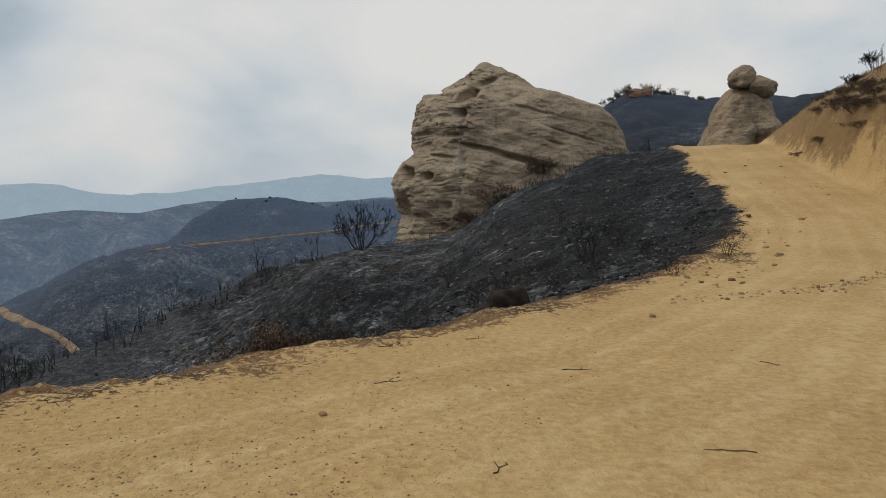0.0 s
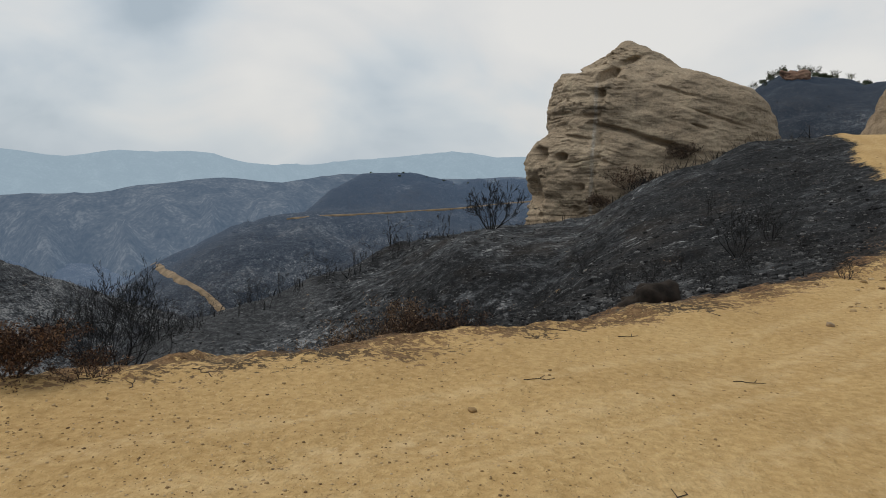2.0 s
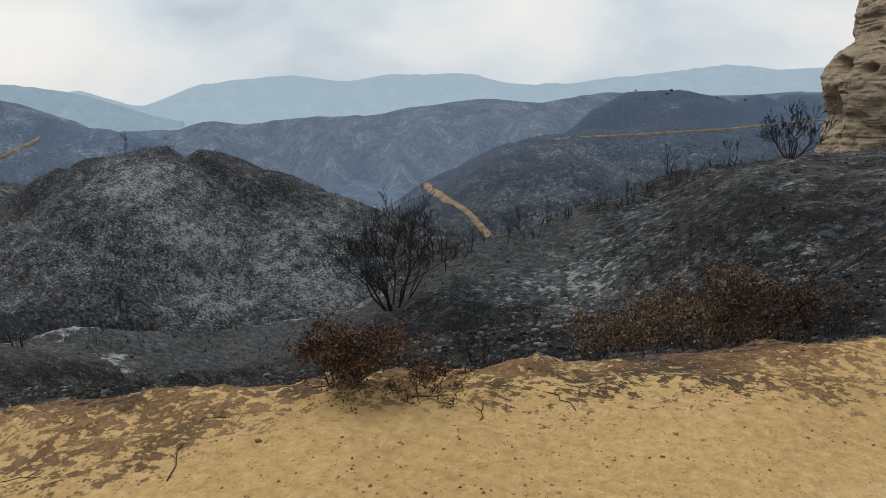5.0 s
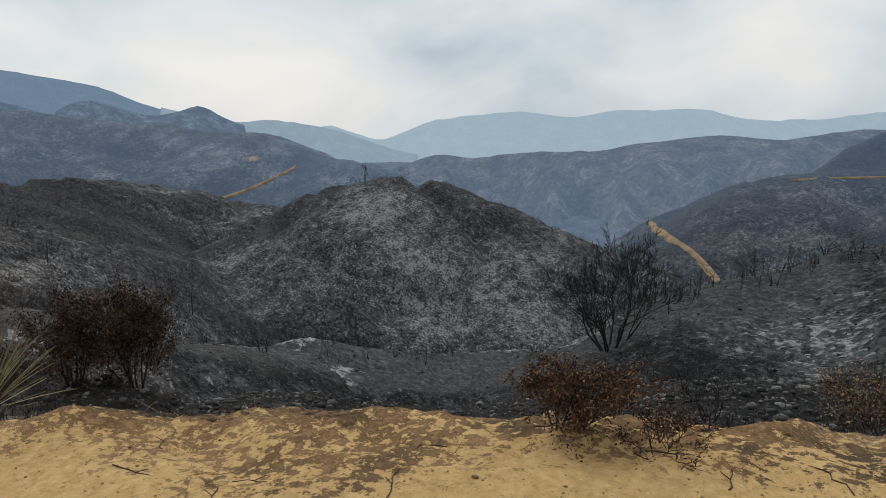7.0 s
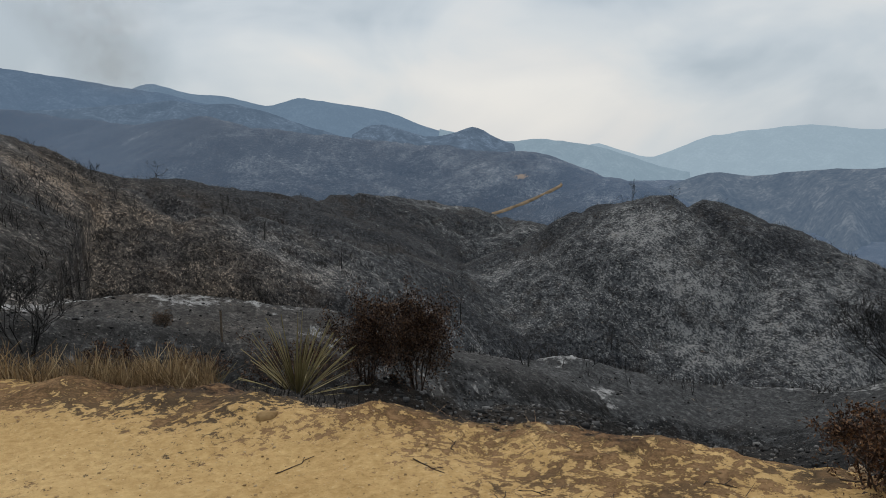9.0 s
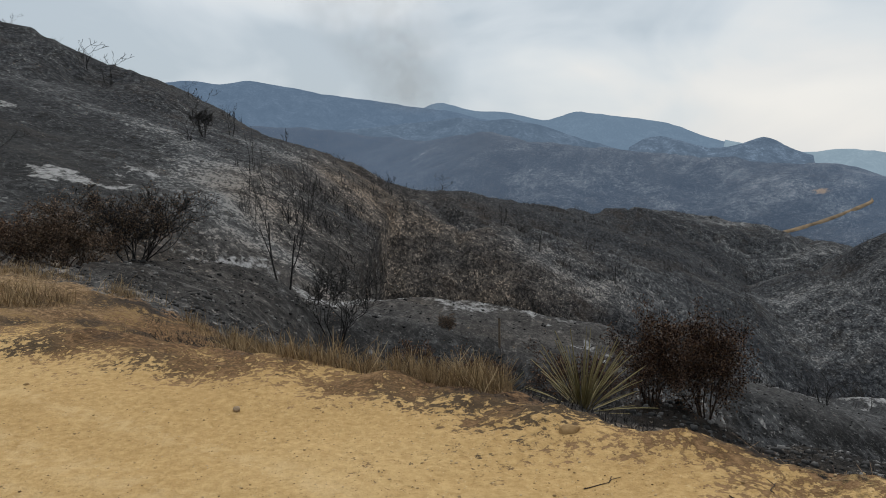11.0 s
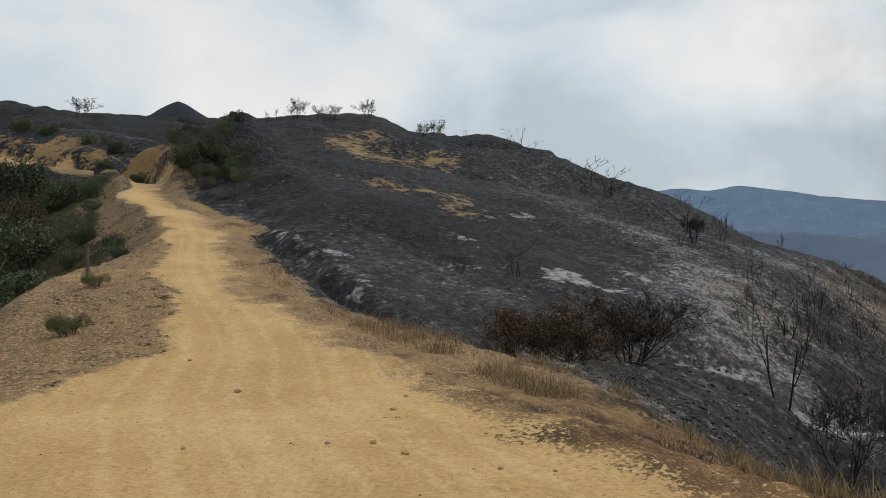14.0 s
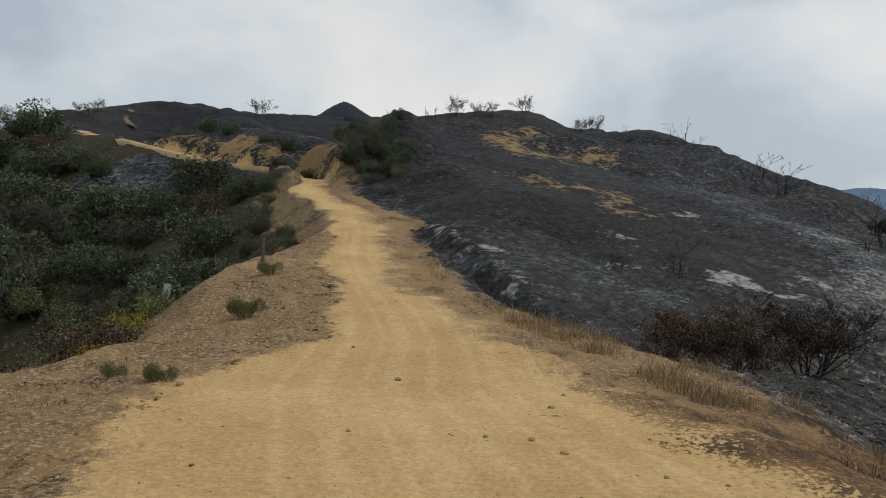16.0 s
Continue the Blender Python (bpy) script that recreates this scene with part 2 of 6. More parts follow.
    litter = ramp_of(nt, lit_n, ((0.38, (0.050, 0.034, 0.020)), (0.5, (0.19, 0.125, 0.070)), (0.62, (0.44, 0.31, 0.18))))
    litter = mix_of(nt, mask("burn"), litter, (0.60, 0.51, 0.46), "MULTIPLY")
    burn_m = ramp_of(nt, math_of(nt, "ADD", burn_n, math_of(nt, "MULTIPLY", mask("burn"), 0.12)), ((0.60, (0, 0, 0)), (0.70, (0.9, 0.9, 0.9))))
    litter = mix_of(nt, burn_m, litter, mix_of(nt, lit_n, (0.006, 0.005, 0.005), (0.05, 0.04, 0.033)))
    wide = noise_tex(nt, pos, 0.9, 5, 0.6)
    verge_m = ramp_of(nt, math_of(nt, "ADD", math_of(nt, "ADD", mask("verge"), math_of(nt, "MULTIPLY", math_of(nt, "SUBTRACT", wide, 0.5), 1.4)),
                      math_of(nt, "MULTIPLY", math_of(nt, "SUBTRACT", lit_n, 0.5), 2.4)), ((0.46, (0, 0, 0)), (0.58, (1, 1, 1))))
    col = mix_of(nt, math_of(nt, "MULTIPLY", verge_m, 0.92), col, litter)
    nt.links.new(col, bsdf.inputs["Base Color"])
    bsdf.inputs["Roughness"].default_value = 0.95
    bsdf.inputs["Specular IOR Level"].default_value = 0.1
    h = math_of(nt, "ADD", math_of(nt, "MULTIPLY", fine, 0.5), math_of(nt, "MULTIPLY", mid, 1.5))
    h = math_of(nt, "ADD", h, math_of(nt, "MULTIPLY", noise_tex(nt, pos, 45, 4, 0.6), 0.35))
    small = node(nt, "ShaderNodeBump", Strength=0.8, Distance=0.06)
    nt.links.new(h, small.inputs["Height"])
    # knolls and rills of the burnt slopes
    rough = math_of(nt, "MULTIPLY", math_of(nt, "ADD", noise_tex(nt, pos, 0.42, 6, 0.62), math_of(nt, "MULTIPLY", fleck_b, 0.35)), mask("dust_haze"))
    large = node(nt, "ShaderNodeBump", Strength=0.7, Distance=0.7)
    nt.links.new(rough, large.inputs["Height"])
    nt.links.new(small.outputs["Normal"], large.inputs["Normal"])
    nt.links.new(large.outputs["Normal"], bsdf.inputs["Normal"])
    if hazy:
        # aerial haze on the distant slopes, painted as added blue emission
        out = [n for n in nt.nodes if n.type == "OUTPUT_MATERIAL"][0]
        haze_glow = node(nt, "ShaderNodeEmission", Color=(0.058, 0.092, 0.146, 1))
        nt.links.new(mask("smoke"), haze_glow.inputs["Strength"])
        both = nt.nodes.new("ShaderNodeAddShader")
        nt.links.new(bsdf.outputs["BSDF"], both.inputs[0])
        nt.links.new(haze_glow.outputs["Emission"], both.inputs[1])
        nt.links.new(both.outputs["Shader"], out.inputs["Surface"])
    return mat


# ---- landforms: crest lines as (x, y, z), the slope of their sides, the roundness of the crest ----
ROAD = ((16.6, 56, 3.6, 2.8), (16.6, 43, 4.45, 2.8), (14.4, 31, 2.1, 2.5), (12.4, 22, 0.75, 2.6), (8.4, 13.6, 0.1, 3.05), (2.6, 5.8, 0.05, 3.75),
        (-1.2, 2.4, 0.08, 4.1), (-5.2, -1.3, -0.25, 4.2), (-9.3, -8.5, -0.08, 3.5), (-12.1, -11.8, 0.25, 2.1), (-13.9, -14.6, 0.6, 1.6), (-16.3, -19.5, 1.45, 1.25), (-18.7, -23.5, 2.2, 1.1),
        (-23.1, -29.7, 3.7, 1.15), (-26.0, -34.9, 4.85, 1.25), (-28.4, -44, 6.8, 1.0), (-32.8, -50, 8.5, 1.2), (-34, -54, 8.9, 0.9),
        (-34, -67, 10.8, 0.7), (-31, -90, 14.6, 0.7), (-36, -120, 20, 0.9), (-39, -142, 24, 1.0))
SPUR = ((15.0, 47.5, 4.6, 0.28), (10.3, 47, 4.2, 0.25), (5.9, 48.3, 1.2, 0.16), (1.0, 49, -0.9, 0.11), (-5.3, 47.5, -1.45, 0.15),
        (-8.7, 48, -2.1, 0.25), (-11, 48, -2.7, 0.31), (-14.5, 46, -4.4, 0.30), (-20, 43, -6.5, 0.32), (-27, 43.5, -9.3, 0.42))
BENCH = ((-35.6, -4.6, -4.6), (-38.6, 3.2, -6.2), (-38.2, 11.5, -7.7), (-40, 25.4, -12.5), (-35.4, 33, -13.8), (-26.5, 37, -12.0), (-20, 41, -8.5))
BANK = ((30, 52, 8), (26, 36, 9.3), (26, 22, 9), (24, 6, 7))
BIG_HILL = ((-67, -81, 22.7), (-88, -82, 27.5), (-94.5, -72, 26.0), (-93, -60.5, 23.7), (-94, -49, 19.6), (-95, -34, 13.4), (-95, -18.6, 5.3),
            (-91, -7.4, 0.4), (-87, 4.4, -4.7), (-76, 14, -10))
NOSE = ((-67, -81, 22.7), (-46, -52, 13), (-36, -38, 6.5))
CUT_RIDGE = ((-20, -104, 17.4), (-28, -96, 17.0), (-35, -84, 16), (-41, -80, 17.7), (-42, -69, 15.6), (-43, -63, 15.4), (-46, -55, 17))
LEFT_HILL = ((-10, -190, 24), (-36, -196, 29), (-48, -188, 31), (-60, -211, 40), (-78, -227, 49), (-105, -227, 51.5), (-127, -216, 50), (-150, -200, 51))
PYRAMID = ((-167, -250, 68.0), (-168, -251, 68.0))
VALLEY_SIDE = ((30, -95, 6), (-10, -78, 1), (-24, -78, 5))
HILL_E = ((-128, 83.5, -13), (-116, 82.6, -8.4), (-109, 84, -7), (-100, 87, -7.6), (-90, 91, -10.4), (-79, 93, -14.7), (-70, 94, -18.4), (-58, 97, -26))
HILL_F = ((-111, -7, -0.8), (-122, 3, -2.5), (-131, 13.6, -4.5), (-150, 24.6, -7.2), (-165, 50, -9.6), (-167, 73, -12), (-150, 85, -17))
MID = ((-172, 282, -36.5), (-155, 280, -27), (-135, 279, -18.3), (-118, 276, -14.3), (-105, 281, -12.6), (-44, 317, -9.4), (-20, 330, -7.5), (40, 340, -6))
MESA = ((-107, 291, -12.3), (-101, 304, -4), (-93, 317, 2.3), (-73, 322, 3.9), (-52, 336, -0.4), (-22, 360, 2.2), (-8, 380, 2.4), (40, 390, 3))
RIGHT_HILL = ((55, 310, 30), (66.7, 311, 37), (73.5, 310, 42), (82, 309, 46), (91, 308, 43), (99, 306, 42), (110, 300, 39.5), (134, 268, 37), (150, 240, 38))
RIDGE_3 = ((-874, -219, 54), (-894, -117, 42), (-800, -38, 30), (-600, 41, 28), (-500, 50, 18), (-473, 93, 13), (-461, 140, 8.5), (-415, 181, 1.7),
           (-378, 211, -0.5), (-334, 225, -15), (-303, 233, -18.5))
TRACK_A = ((-80, 187, 0), (-92, 197, 0), (-105, 207, 0), (-120, 219, 0), (-130.5, 225.6, 0), (-150, 247, 0), (-172, 275, 0), (-176, 290, 0), (-170, 301, 0), (-159, 307, 0))
TRACK_B = ((-112, 269, 0), (-105, 271, 0), (-82, 284, 0), (-57, 299, 0), (-29, 321, 0), (-5, 334, 0))
TRACK_C = ((-331, 155, 0), (-331.6, 167.4, 0), (-331.7, 177.2, 0), (-333.1, 188, 0), (-335.1, 199.6, 0), (-337, 206, 0), (-343, 203, 0))
GULLY = ((-26.2, -29, 0.5), (-25.0, -26.9, 0.9), (-23.6, -22.8, 1.1), (-22.5, -20.0, 1.2), (-21.1, -17.1, 1.2), (-20.0, -14.1, 1.1), (-19.4, -12.1, 0.6))
#            crest, slope to the right of the line, slope to its left, roundness
LANDFORMS = ((SPUR, 0.75, 0.125, 3), (BANK, 0.6, 0.3, 2), (BIG_HILL, 0.28, 0.28, 8), (NOSE, 0.5, 0.5, 3), (CUT_RIDGE, 0.55, 0.55, 2.5),
             (LEFT_HILL, 0.36, 0.36, 8), (PYRAMID, 0.64, 0.64, 2), (VALLEY_SIDE, 0.2, 0.2, 6), (HILL_E, 0.45, 0.33, 7), (HILL_F, 0.4, 0.4, 7),
             (MID, 0.42, 0.42, 6), (MESA, 0.7, 0.7, 4), (RIGHT_HILL, 0.5, 0.5, 6), (RIDGE_3, 0.4, 0.4, 10))


def line_field(X, Y, line):
    """Distance to a line of points, the side (positive: left of it), and the values carried along it."""
    best, side, vals = np.full(X.shape, 1e9), np.zeros(X.shape), [np.zeros(X.shape) for _ in line[0][2:]]
    for p, q in zip(line, line[1:]):
        dx, dy = q[0] - p[0], q[1] - p[1]
        t = np.clip(((X - p[0]) * dx + (Y - p[1]) * dy) / (dx * dx + dy * dy), 0, 1)
        ex, ey = X - p[0] - t * dx, Y - p[1] - t * dy
        d = np.hypot(ex, ey)
        near = d < best
        best = np.where(near, d, best)
        side = np.where(near, (dx * ey - dy * ex) / math.hypot(dx, dy), side)
        for k, v in enumerate(vals):
            vals[k] = np.where(near, p[2 + k] + t * (q[2 + k] - p[2 + k]), v)
    return best, side, vals


def crest_height(X, Y, line, slope_right, slope_left, round_):
    """A ridge: the crest line's height less the slope of its sides; its two ends drop steeply."""
    d, side, vals = line_field(X, Y, line)
    # away from the crest the values of neighbouring stretches blend
    sums, weight = [np.zeros(X.shape) for _ in vals], np.zeros(X.shape)
    for piece in zip(line, line[1:]):
        dp, _, pv = line_field(X, Y, piece)
        w = np.exp(-(dp - d) / (0.6 + 0.07 * d))
        weight = weight + w
        for k, v in enumerate(pv):
            sums[k] = sums[k] + w * v
    cz, *own = [v / weight for v in sums]
    if own:
        slope_left = own[0]
    steep = smooth(-0.25, 0.25, side / np.maximum(d, 1e-6))
    z = cz - (slope_right + (slope_left - slope_right) * steep) * (np.sqrt(d * d + round_ * round_) - round_)
    for p, q in ((line[1], line[0]), (line[-2], line[-1])):
        n = math.hypot(q[0] - p[0], q[1] - p[1])
        over = ((X - q[0]) * (q[0] - p[0]) + (Y - q[1]) * (q[1] - p[1])) / n
        z = z - 0.5 * np.clip(over, 0, 300) * (d < 400)
    return z


def smax(a, b, k):
    h = np.clip(0.5 + 0.5 * (a - b) / k, 0, 1)
    return b + (a - b) * h + k * h * (1 - h)


def road_info(X, Y):
    d, side, (rz, rw) = line_field(X, Y, ROAD)
    return d, side, rz, rw


def height(X, Y, detail=True):
    X, Y = np.asarray(X, float), np.asarray(Y, float)
    r = np.hypot(X + 1.7, Y - 1.2)
    z = np.full(X.shape, -70.0) - 0.02 * np.maximum(r - 300, 0)
    for line, a, b, w in LANDFORMS:
        z = smax(z, crest_height(X, Y, line, a, b, w), 1.0 + 0.004 * r)
    d, side, (bz,) = line_field(X, Y, BENCH)
    z = smax(z, bz - 0.42 * np.maximum(d - 4.5, 0), 1.0)
    d, side, rz, rw = road_info(X, Y)
    if detail:
        peak = smooth(25, 70, np.hypot(X + 167, Y + 250))
        for line in (TRACK_A, TRACK_B, TRACK_C):
            peak = peak * (0.1 + 0.9 * smooth(2, 14, line_field(X, Y, line)[0]))
        far = smooth(60, 220, r) * peak * (1 - 0.7 * np.exp(-((line_field(X, Y, BIG_HILL)[0] / 28) ** 2)))
        z = z + far * (1.3 * fbm(X / 38, Y / 38, seed=3) + 0.5 * fbm(X / 9, Y / 9, seed=5, octaves=3)) + smooth(300, 700, r) * 3.0 * fbm(X / 120, Y / 120, seed=9)
        z = z + smooth(2, 14, d - rw) * (0.45 * fbm(X / 9, Y / 9, seed=11) + 0.12 * fbm(X / 1.7, Y / 1.7, seed=12, octaves=3))
        gully = 1 - np.abs(vnoise(X / 24 + 0.3 * vnoise(X / 9, Y / 9, seed=14), Y / 24, seed=13))
        fine_gully = 1 - np.abs(vnoise(X / 8, Y / 8, seed=15))
        z = z - peak * smooth(45, 75, r) * (1.9 * smooth(0.72, 1.0, gully) * (1 - smooth(250, 500, r)) + 0.6 * smooth(0.7, 1.0, fine_gully) * (1 - smooth(150, 260, r)))
    # the shoulder falls away beside the road; within its width the road is cut level
    east = (side > 0) * smooth(-3, -8, Y)
    drop = 0.06 + 0.14 * smooth(-9, -1, Y) + 0.13 * smooth(-5, -1, Y) * smooth(10, 6, Y) + 0.22 * smooth(3.5, 6, Y) * smooth(11, 8, Y) * smooth(-3, -6, X) * smooth(-13.5, -10, X) + 0.64 * east
    out = np.maximum(d - rw - 0.3 - 3.6 * east * smooth(-31, -22, Y), 0)
    fall = rz - 0.05 * np.maximum(d - rw, 0) - drop * out - (0.008 + 0.052 * smooth(-4, 3, Y)) * np.maximum(out - 7, 0) ** 2
    fall = fall - 0.22 * np.maximum(out - 3.4, 0) * (side < 0) * smooth(-7, -11, Y)
    z = smax(z, fall, 0.5)
    # the big hill's foot comes down to the gully beside the road
    foot = 0.4 - 0.067 * (X + 22) - 0.33 * (Y + 17) - 0.4 * np.maximum(Y + 12, 0)
    foot = np.minimum(foot, rz + 0.30 * (d - rw - 2.4))
    foot = foot - 1.0 * np.maximum(-93 - X, 0) - 1.0 * np.maximum(-78 - Y, 0)
    z = np.where((side < 0) & (Y < -4), smax(z, foot + (0.25 * fbm(X / 5, Y / 5, seed=17) if detail else 0), 0.8), z)
    z = z + 0.9 * np.exp(-(((X + 29) / 3.2) ** 2 + ((Y + 3.5) / 3.2) ** 2)) + 0.5 * np.exp(-(((X + 14.6) / 1.3) ** 2 + ((Y - 5.6) / 1.3) ** 2))
    z = z - 1.8 * np.exp(-(((X + 10.5) / 3.8) ** 2 + ((Y - 10) / 3.2) ** 2)) - 0.9 * np.exp(-(((X + 3.6) / 3.0) ** 2 + ((Y - 12.6) / 3.0) ** 2))
    z = z + (rz - z) * (1 - smooth(-0.3, 0.9, d - rw))
    dg, _, (deep,) = line_field(X, Y, GULLY)
    z = z - 0.85 * deep * np.exp(-(dg / 0.85) ** 2)
    if detail:
        z = z + 0.03 * fbm(X / 1.3, Y / 1.3, seed=21, octaves=3) + 0.008 * fbm(X / 0.22, Y / 0.22, seed=22, octaves=2)
        z = z + smooth(-1.8, 0.6, d - rw) * (0.07 * fbm(X / 0.7, Y / 0.7, seed=23, octaves=4) + 0.03 * np.abs(fbm(X / 0.25, Y / 0.25, seed=24, octaves=3)))
    return z


def ground_z(x, y):
    return float(height(np.array([x]), np.array([y]))[0])


def mesh_from_arrays(name, co, quads):
    me = bpy.data.meshes.new(name)
    me.vertices.add(len(co))
    me.vertices.foreach_set("co", np.asarray(co, np.float32).ravel())
    me.loops.add(quads.size)
    me.loops.foreach_set("vertex_index", quads.astype(np.int32).ravel())
    me.polygons.add(len(quads))
    me.polygons.foreach_set("loop_start", np.arange(0, quads.size, quads.shape[1], dtype=np.int32))
    me.polygons.foreach_set("use_smooth", np.ones(len(quads), bool))
    me.update(calc_edges=True)
    me.validate()
    return me


def grid_quads(rows, cols, wrap):
    i, j = np.meshgrid(np.arange(rows - 1), np.arange(cols if wrap else cols - 1), indexing="ij")
    k = (j + 1) % cols
    return np.stack([i * cols + j, i * cols + k, (i + 1) * cols + k, (i + 1) * cols + j], -1).reshape(-1, 4)


def build_ground():
    # a sheet whose mesh is finest where the road passes and coarse towards the horizon
    az = np.radians(np.concatenate([np.arange(-50, 177, 0.25), np.arange(177, 310, 2.0)]))
    rad = np.concatenate([[0.0], 0.25 * 1.0162 ** np.arange(0, 418), 206 * 1.006 ** np.arange(0, 120), 420 * 1.0162 ** np.arange(0, 150)])
    R, A = np.meshgrid(rad, az, indexing="ij")
    X, Y = -1.7 - R * np.sin(A), 1.2 + R * np.cos(A)
    Z = height(X, Y)
    co = np.stack([X, Y, Z], -1).reshape(-1, 3)
    quads = grid_quads(len(rad), len(az), True)[:, ::-1]
    d, side, rz, rw = road_info(X, Y)
    wob = 0.5 * fbm(X / 2.5, Y / 2.5, seed=31)
    e = d - rw + wob
    lx = side > 0
    r = np.hypot(X + 1.7, Y - 1.2)
    road = 1 - smooth(-0.6, 1.1, e)
    dt, _, _ = line_field(X, Y, ((-18, -22.6, 0), (-16, -23.2, 0), (-14.0, -23.4, 0)))
    road = road * (1 - smooth(-50, -52, Y) * smooth(-63, -60, Y))
    road = np.maximum(road, 1 - smooth(0.2, 0.9, dt + 0.3 * wob))
    south = np.where(lx, smooth(1, -5, Y), smooth(3, -2.5, Y))
    bend = smooth(5.5, 1.5, Y)
    wide_l = 5 - 3.6 * smooth(-20, -32, Y)
    verge = 0.62 * np.exp(-((e - 0.30) / (1.05 + 0.25 * bend)) ** 4) * (1 - south)
    verge = verge + south * np.where(lx, 0.68 * smooth(-1.0, 1.1, e) * (1 - smooth(0, 2.5, e - wide_l)), 0.66 * smooth(-1.9, 0.2, e) * (1 - smooth(-1.0, 1.0, e - 2.2 - 3.2 * smooth(-16, -11, Y))))
    verge = verge * (1 - smooth(-45, -60, Y)) * (1 - smooth(12, 30, Y))
    verge = np.maximum(verge, 0.46 * smooth(11, 16, X) * smooth(50, 40, Y) * smooth(5, 15, Y) * (e > 0.8) * lx)
    scar = np.exp(-((np.hypot((X + 27) / 1.4, Y + 71) / 8) ** 4))
    green = (1 - scar) * smooth(-1.5, 1.0, e - wide_l) * lx * smooth(-4, -9, Y) * (1 - smooth(95, 125, -Y))
    cut = 0.80 * smooth(0.2, 0.8, 1 - np.abs(d - rw - 1.5) / 1.3) * smooth(-28, -33, Y) * smooth(-45, -41, Y) * ~lx
    cut = np.maximum(cut, south * np.where(lx, 0.62 * (1 - smooth(0, 2, e - wide_l)), 0.75 * (1 - smooth(-1.0, 1.0, e - 1.8 - 3.0 * smooth(-16, -11, Y)))) * (1 - smooth(-30, -42, Y)))
    for px_, py_, w in ((-4.9, 30.7, 1.2), (-3.1, 28.2, 1.0), (0.2, 30.9, 1.3), (-1.1, 29.8, 1.2), (-2.5, 26.9, 0.9), (-8, 35, 1.2)):
        cut = np.maximum(cut, 0.34 * np.exp(-(((X - px_) ** 2 + (Y - py_) ** 2) / w ** 2)))
    ds, _, _ = line_field(X, Y, ((-72.5, -64, 0), (-63, -57, 0), (-62, -51, 0), (-68, -49, 0)))
    dl, _, _ = line_field(X, Y, ((-45, -40, 0), (-49, -37.5, 0), (-53, -36, 0), (-46.5, -30, 0)))
    straw = np.maximum(0.70 * np.exp(-((ds / 5.5) ** 2)), 0.66 * np.exp(-((dl / 3.0) ** 2))) + 0.22 * fbm(X / 5, Y / 5, seed=37, octaves=3) * np.exp(-((ds / 14) ** 2))
    bank = smooth(10, 15, X) * smooth(50, 40, Y) * smooth(5, 15, Y) * lx
    cut = np.maximum(cut, 1.3 * bank * (rw - 1.2 < d))
    dc, _, _ = line_field(X, Y, ((-36.4, -54, 0), (-36.6, -62, 0), (-35.6, -72, 0), (-33.2, -82, 0), (-31.5, -90, 0)))
    cut = np.maximum(cut, (0.52 + 0.35 * fbm(X / 4, Y / 4, seed=40)) * np.exp(-((dc / 2.6) ** 2)))
    cut = np.maximum(cut, 0.8 * np.exp(-((np.hypot(X + 34.5, Y + 55) / 4.0) ** 2)))
    for px_, py_, w in ((-352, 186.6, 4), (-23.2, -63.6, 2.2), (-37.3, -71.5, 1.6), (-36.8, -57.2, 1.8), (-38.2, -60.5, 1.4), (-35.2, -83, 1.6), (-37.5, -74.5, 1.4)):
        cut = np.maximum(cut, 0.85 * np.exp(-(((X - px_) ** 2 + (Y - py_) ** 2) / w ** 2)))
    ash = 0.62 * fbm(X / 24, Y / 24, seed=41) + 0.5 * fbm(X / 6, Y / 6, seed=42) - 0.1
    hill_e = np.exp(-((line_field(X, Y, HILL_E)[0] / 45) ** 4))
    ash = ash + 0.12 * smooth(45, 75, r) - 0.3 * smooth(-60, -75, X) * smooth(55, 35, Y) * smooth(0, 12, Y) + 0.40 * hill_e * smooth(-132, -100, X) - 0.1 * smooth(230, 260, r) * (1 - smooth(340, 420, r)) * (Y > 150)
    ash = ash + 1.15 * np.exp(-((line_field(X, Y, ((-68, -23, 0), (-56, -16.5, 0), (-48, -11, 0), (-38, -8, 0)))[0] / 4.2) ** 2)) - 1.0 * smooth(-13, -22, Y) * smooth(-26, -36, X) - 0.35 * smooth(-90, -110, X) * smooth(60, 40, Y) - 0.7 * smooth(30, 45, X) + 0.10 * np.exp(-(((X + 5) / 8) ** 2 + ((Y - 28) / 9) ** 2)) + 0.25 * smooth(-95, -80, X) * smooth(60, 75, Y) * (Y < 110) - 0.5 * smooth(90, 130, -Y)
    for px_, py_, w, v in ((-66, -28, 4, 0.5), (-70, -36, 4, 0.4), (-36, 6, 3.0, 0.6), (-38.5, 24, 2.5, 0.8), (-3, 25, 2.5, 0.35), (-9, 30, 3, 0.35), (1, 20, 2.5, 0.35), (-20, 37, 5, 0.5), (-13, 36, 4, 0.3)):
        ash = ash + v * np.exp(-(((X - px_) ** 2 + (Y - py_) ** 2) / w ** 2))
    ash = ash - 0.45 * smooth(0, 6, d - rw) * (X > -22) * (Y > 4) * (1 - smooth(25, 40, Y)) - 0.5 * smooth(0, 7, X) * (Y > 8) * (r < 70)
    # ash dusting with the painted haze tint, setting in beyond 40 m
    dust_haze = smooth(40, 75, r) * (0.8 - 0.05 * smooth(-16, -34, Y) - 0.3 * smooth(90, 130, -Y)) * (1 - 0.6 * smooth(30, 45, X))
    db, sb, _ = line_field(X, Y, BENCH)
    bench = 1 - smooth(4.0, 5.5, db + 1.2 * fbm(X / 3, Y / 3, seed=43))
    ash = ash - 0.35 * bench - 0.7 * np.exp(-((line_field(X, Y, MESA)[0] / 22) ** 4))
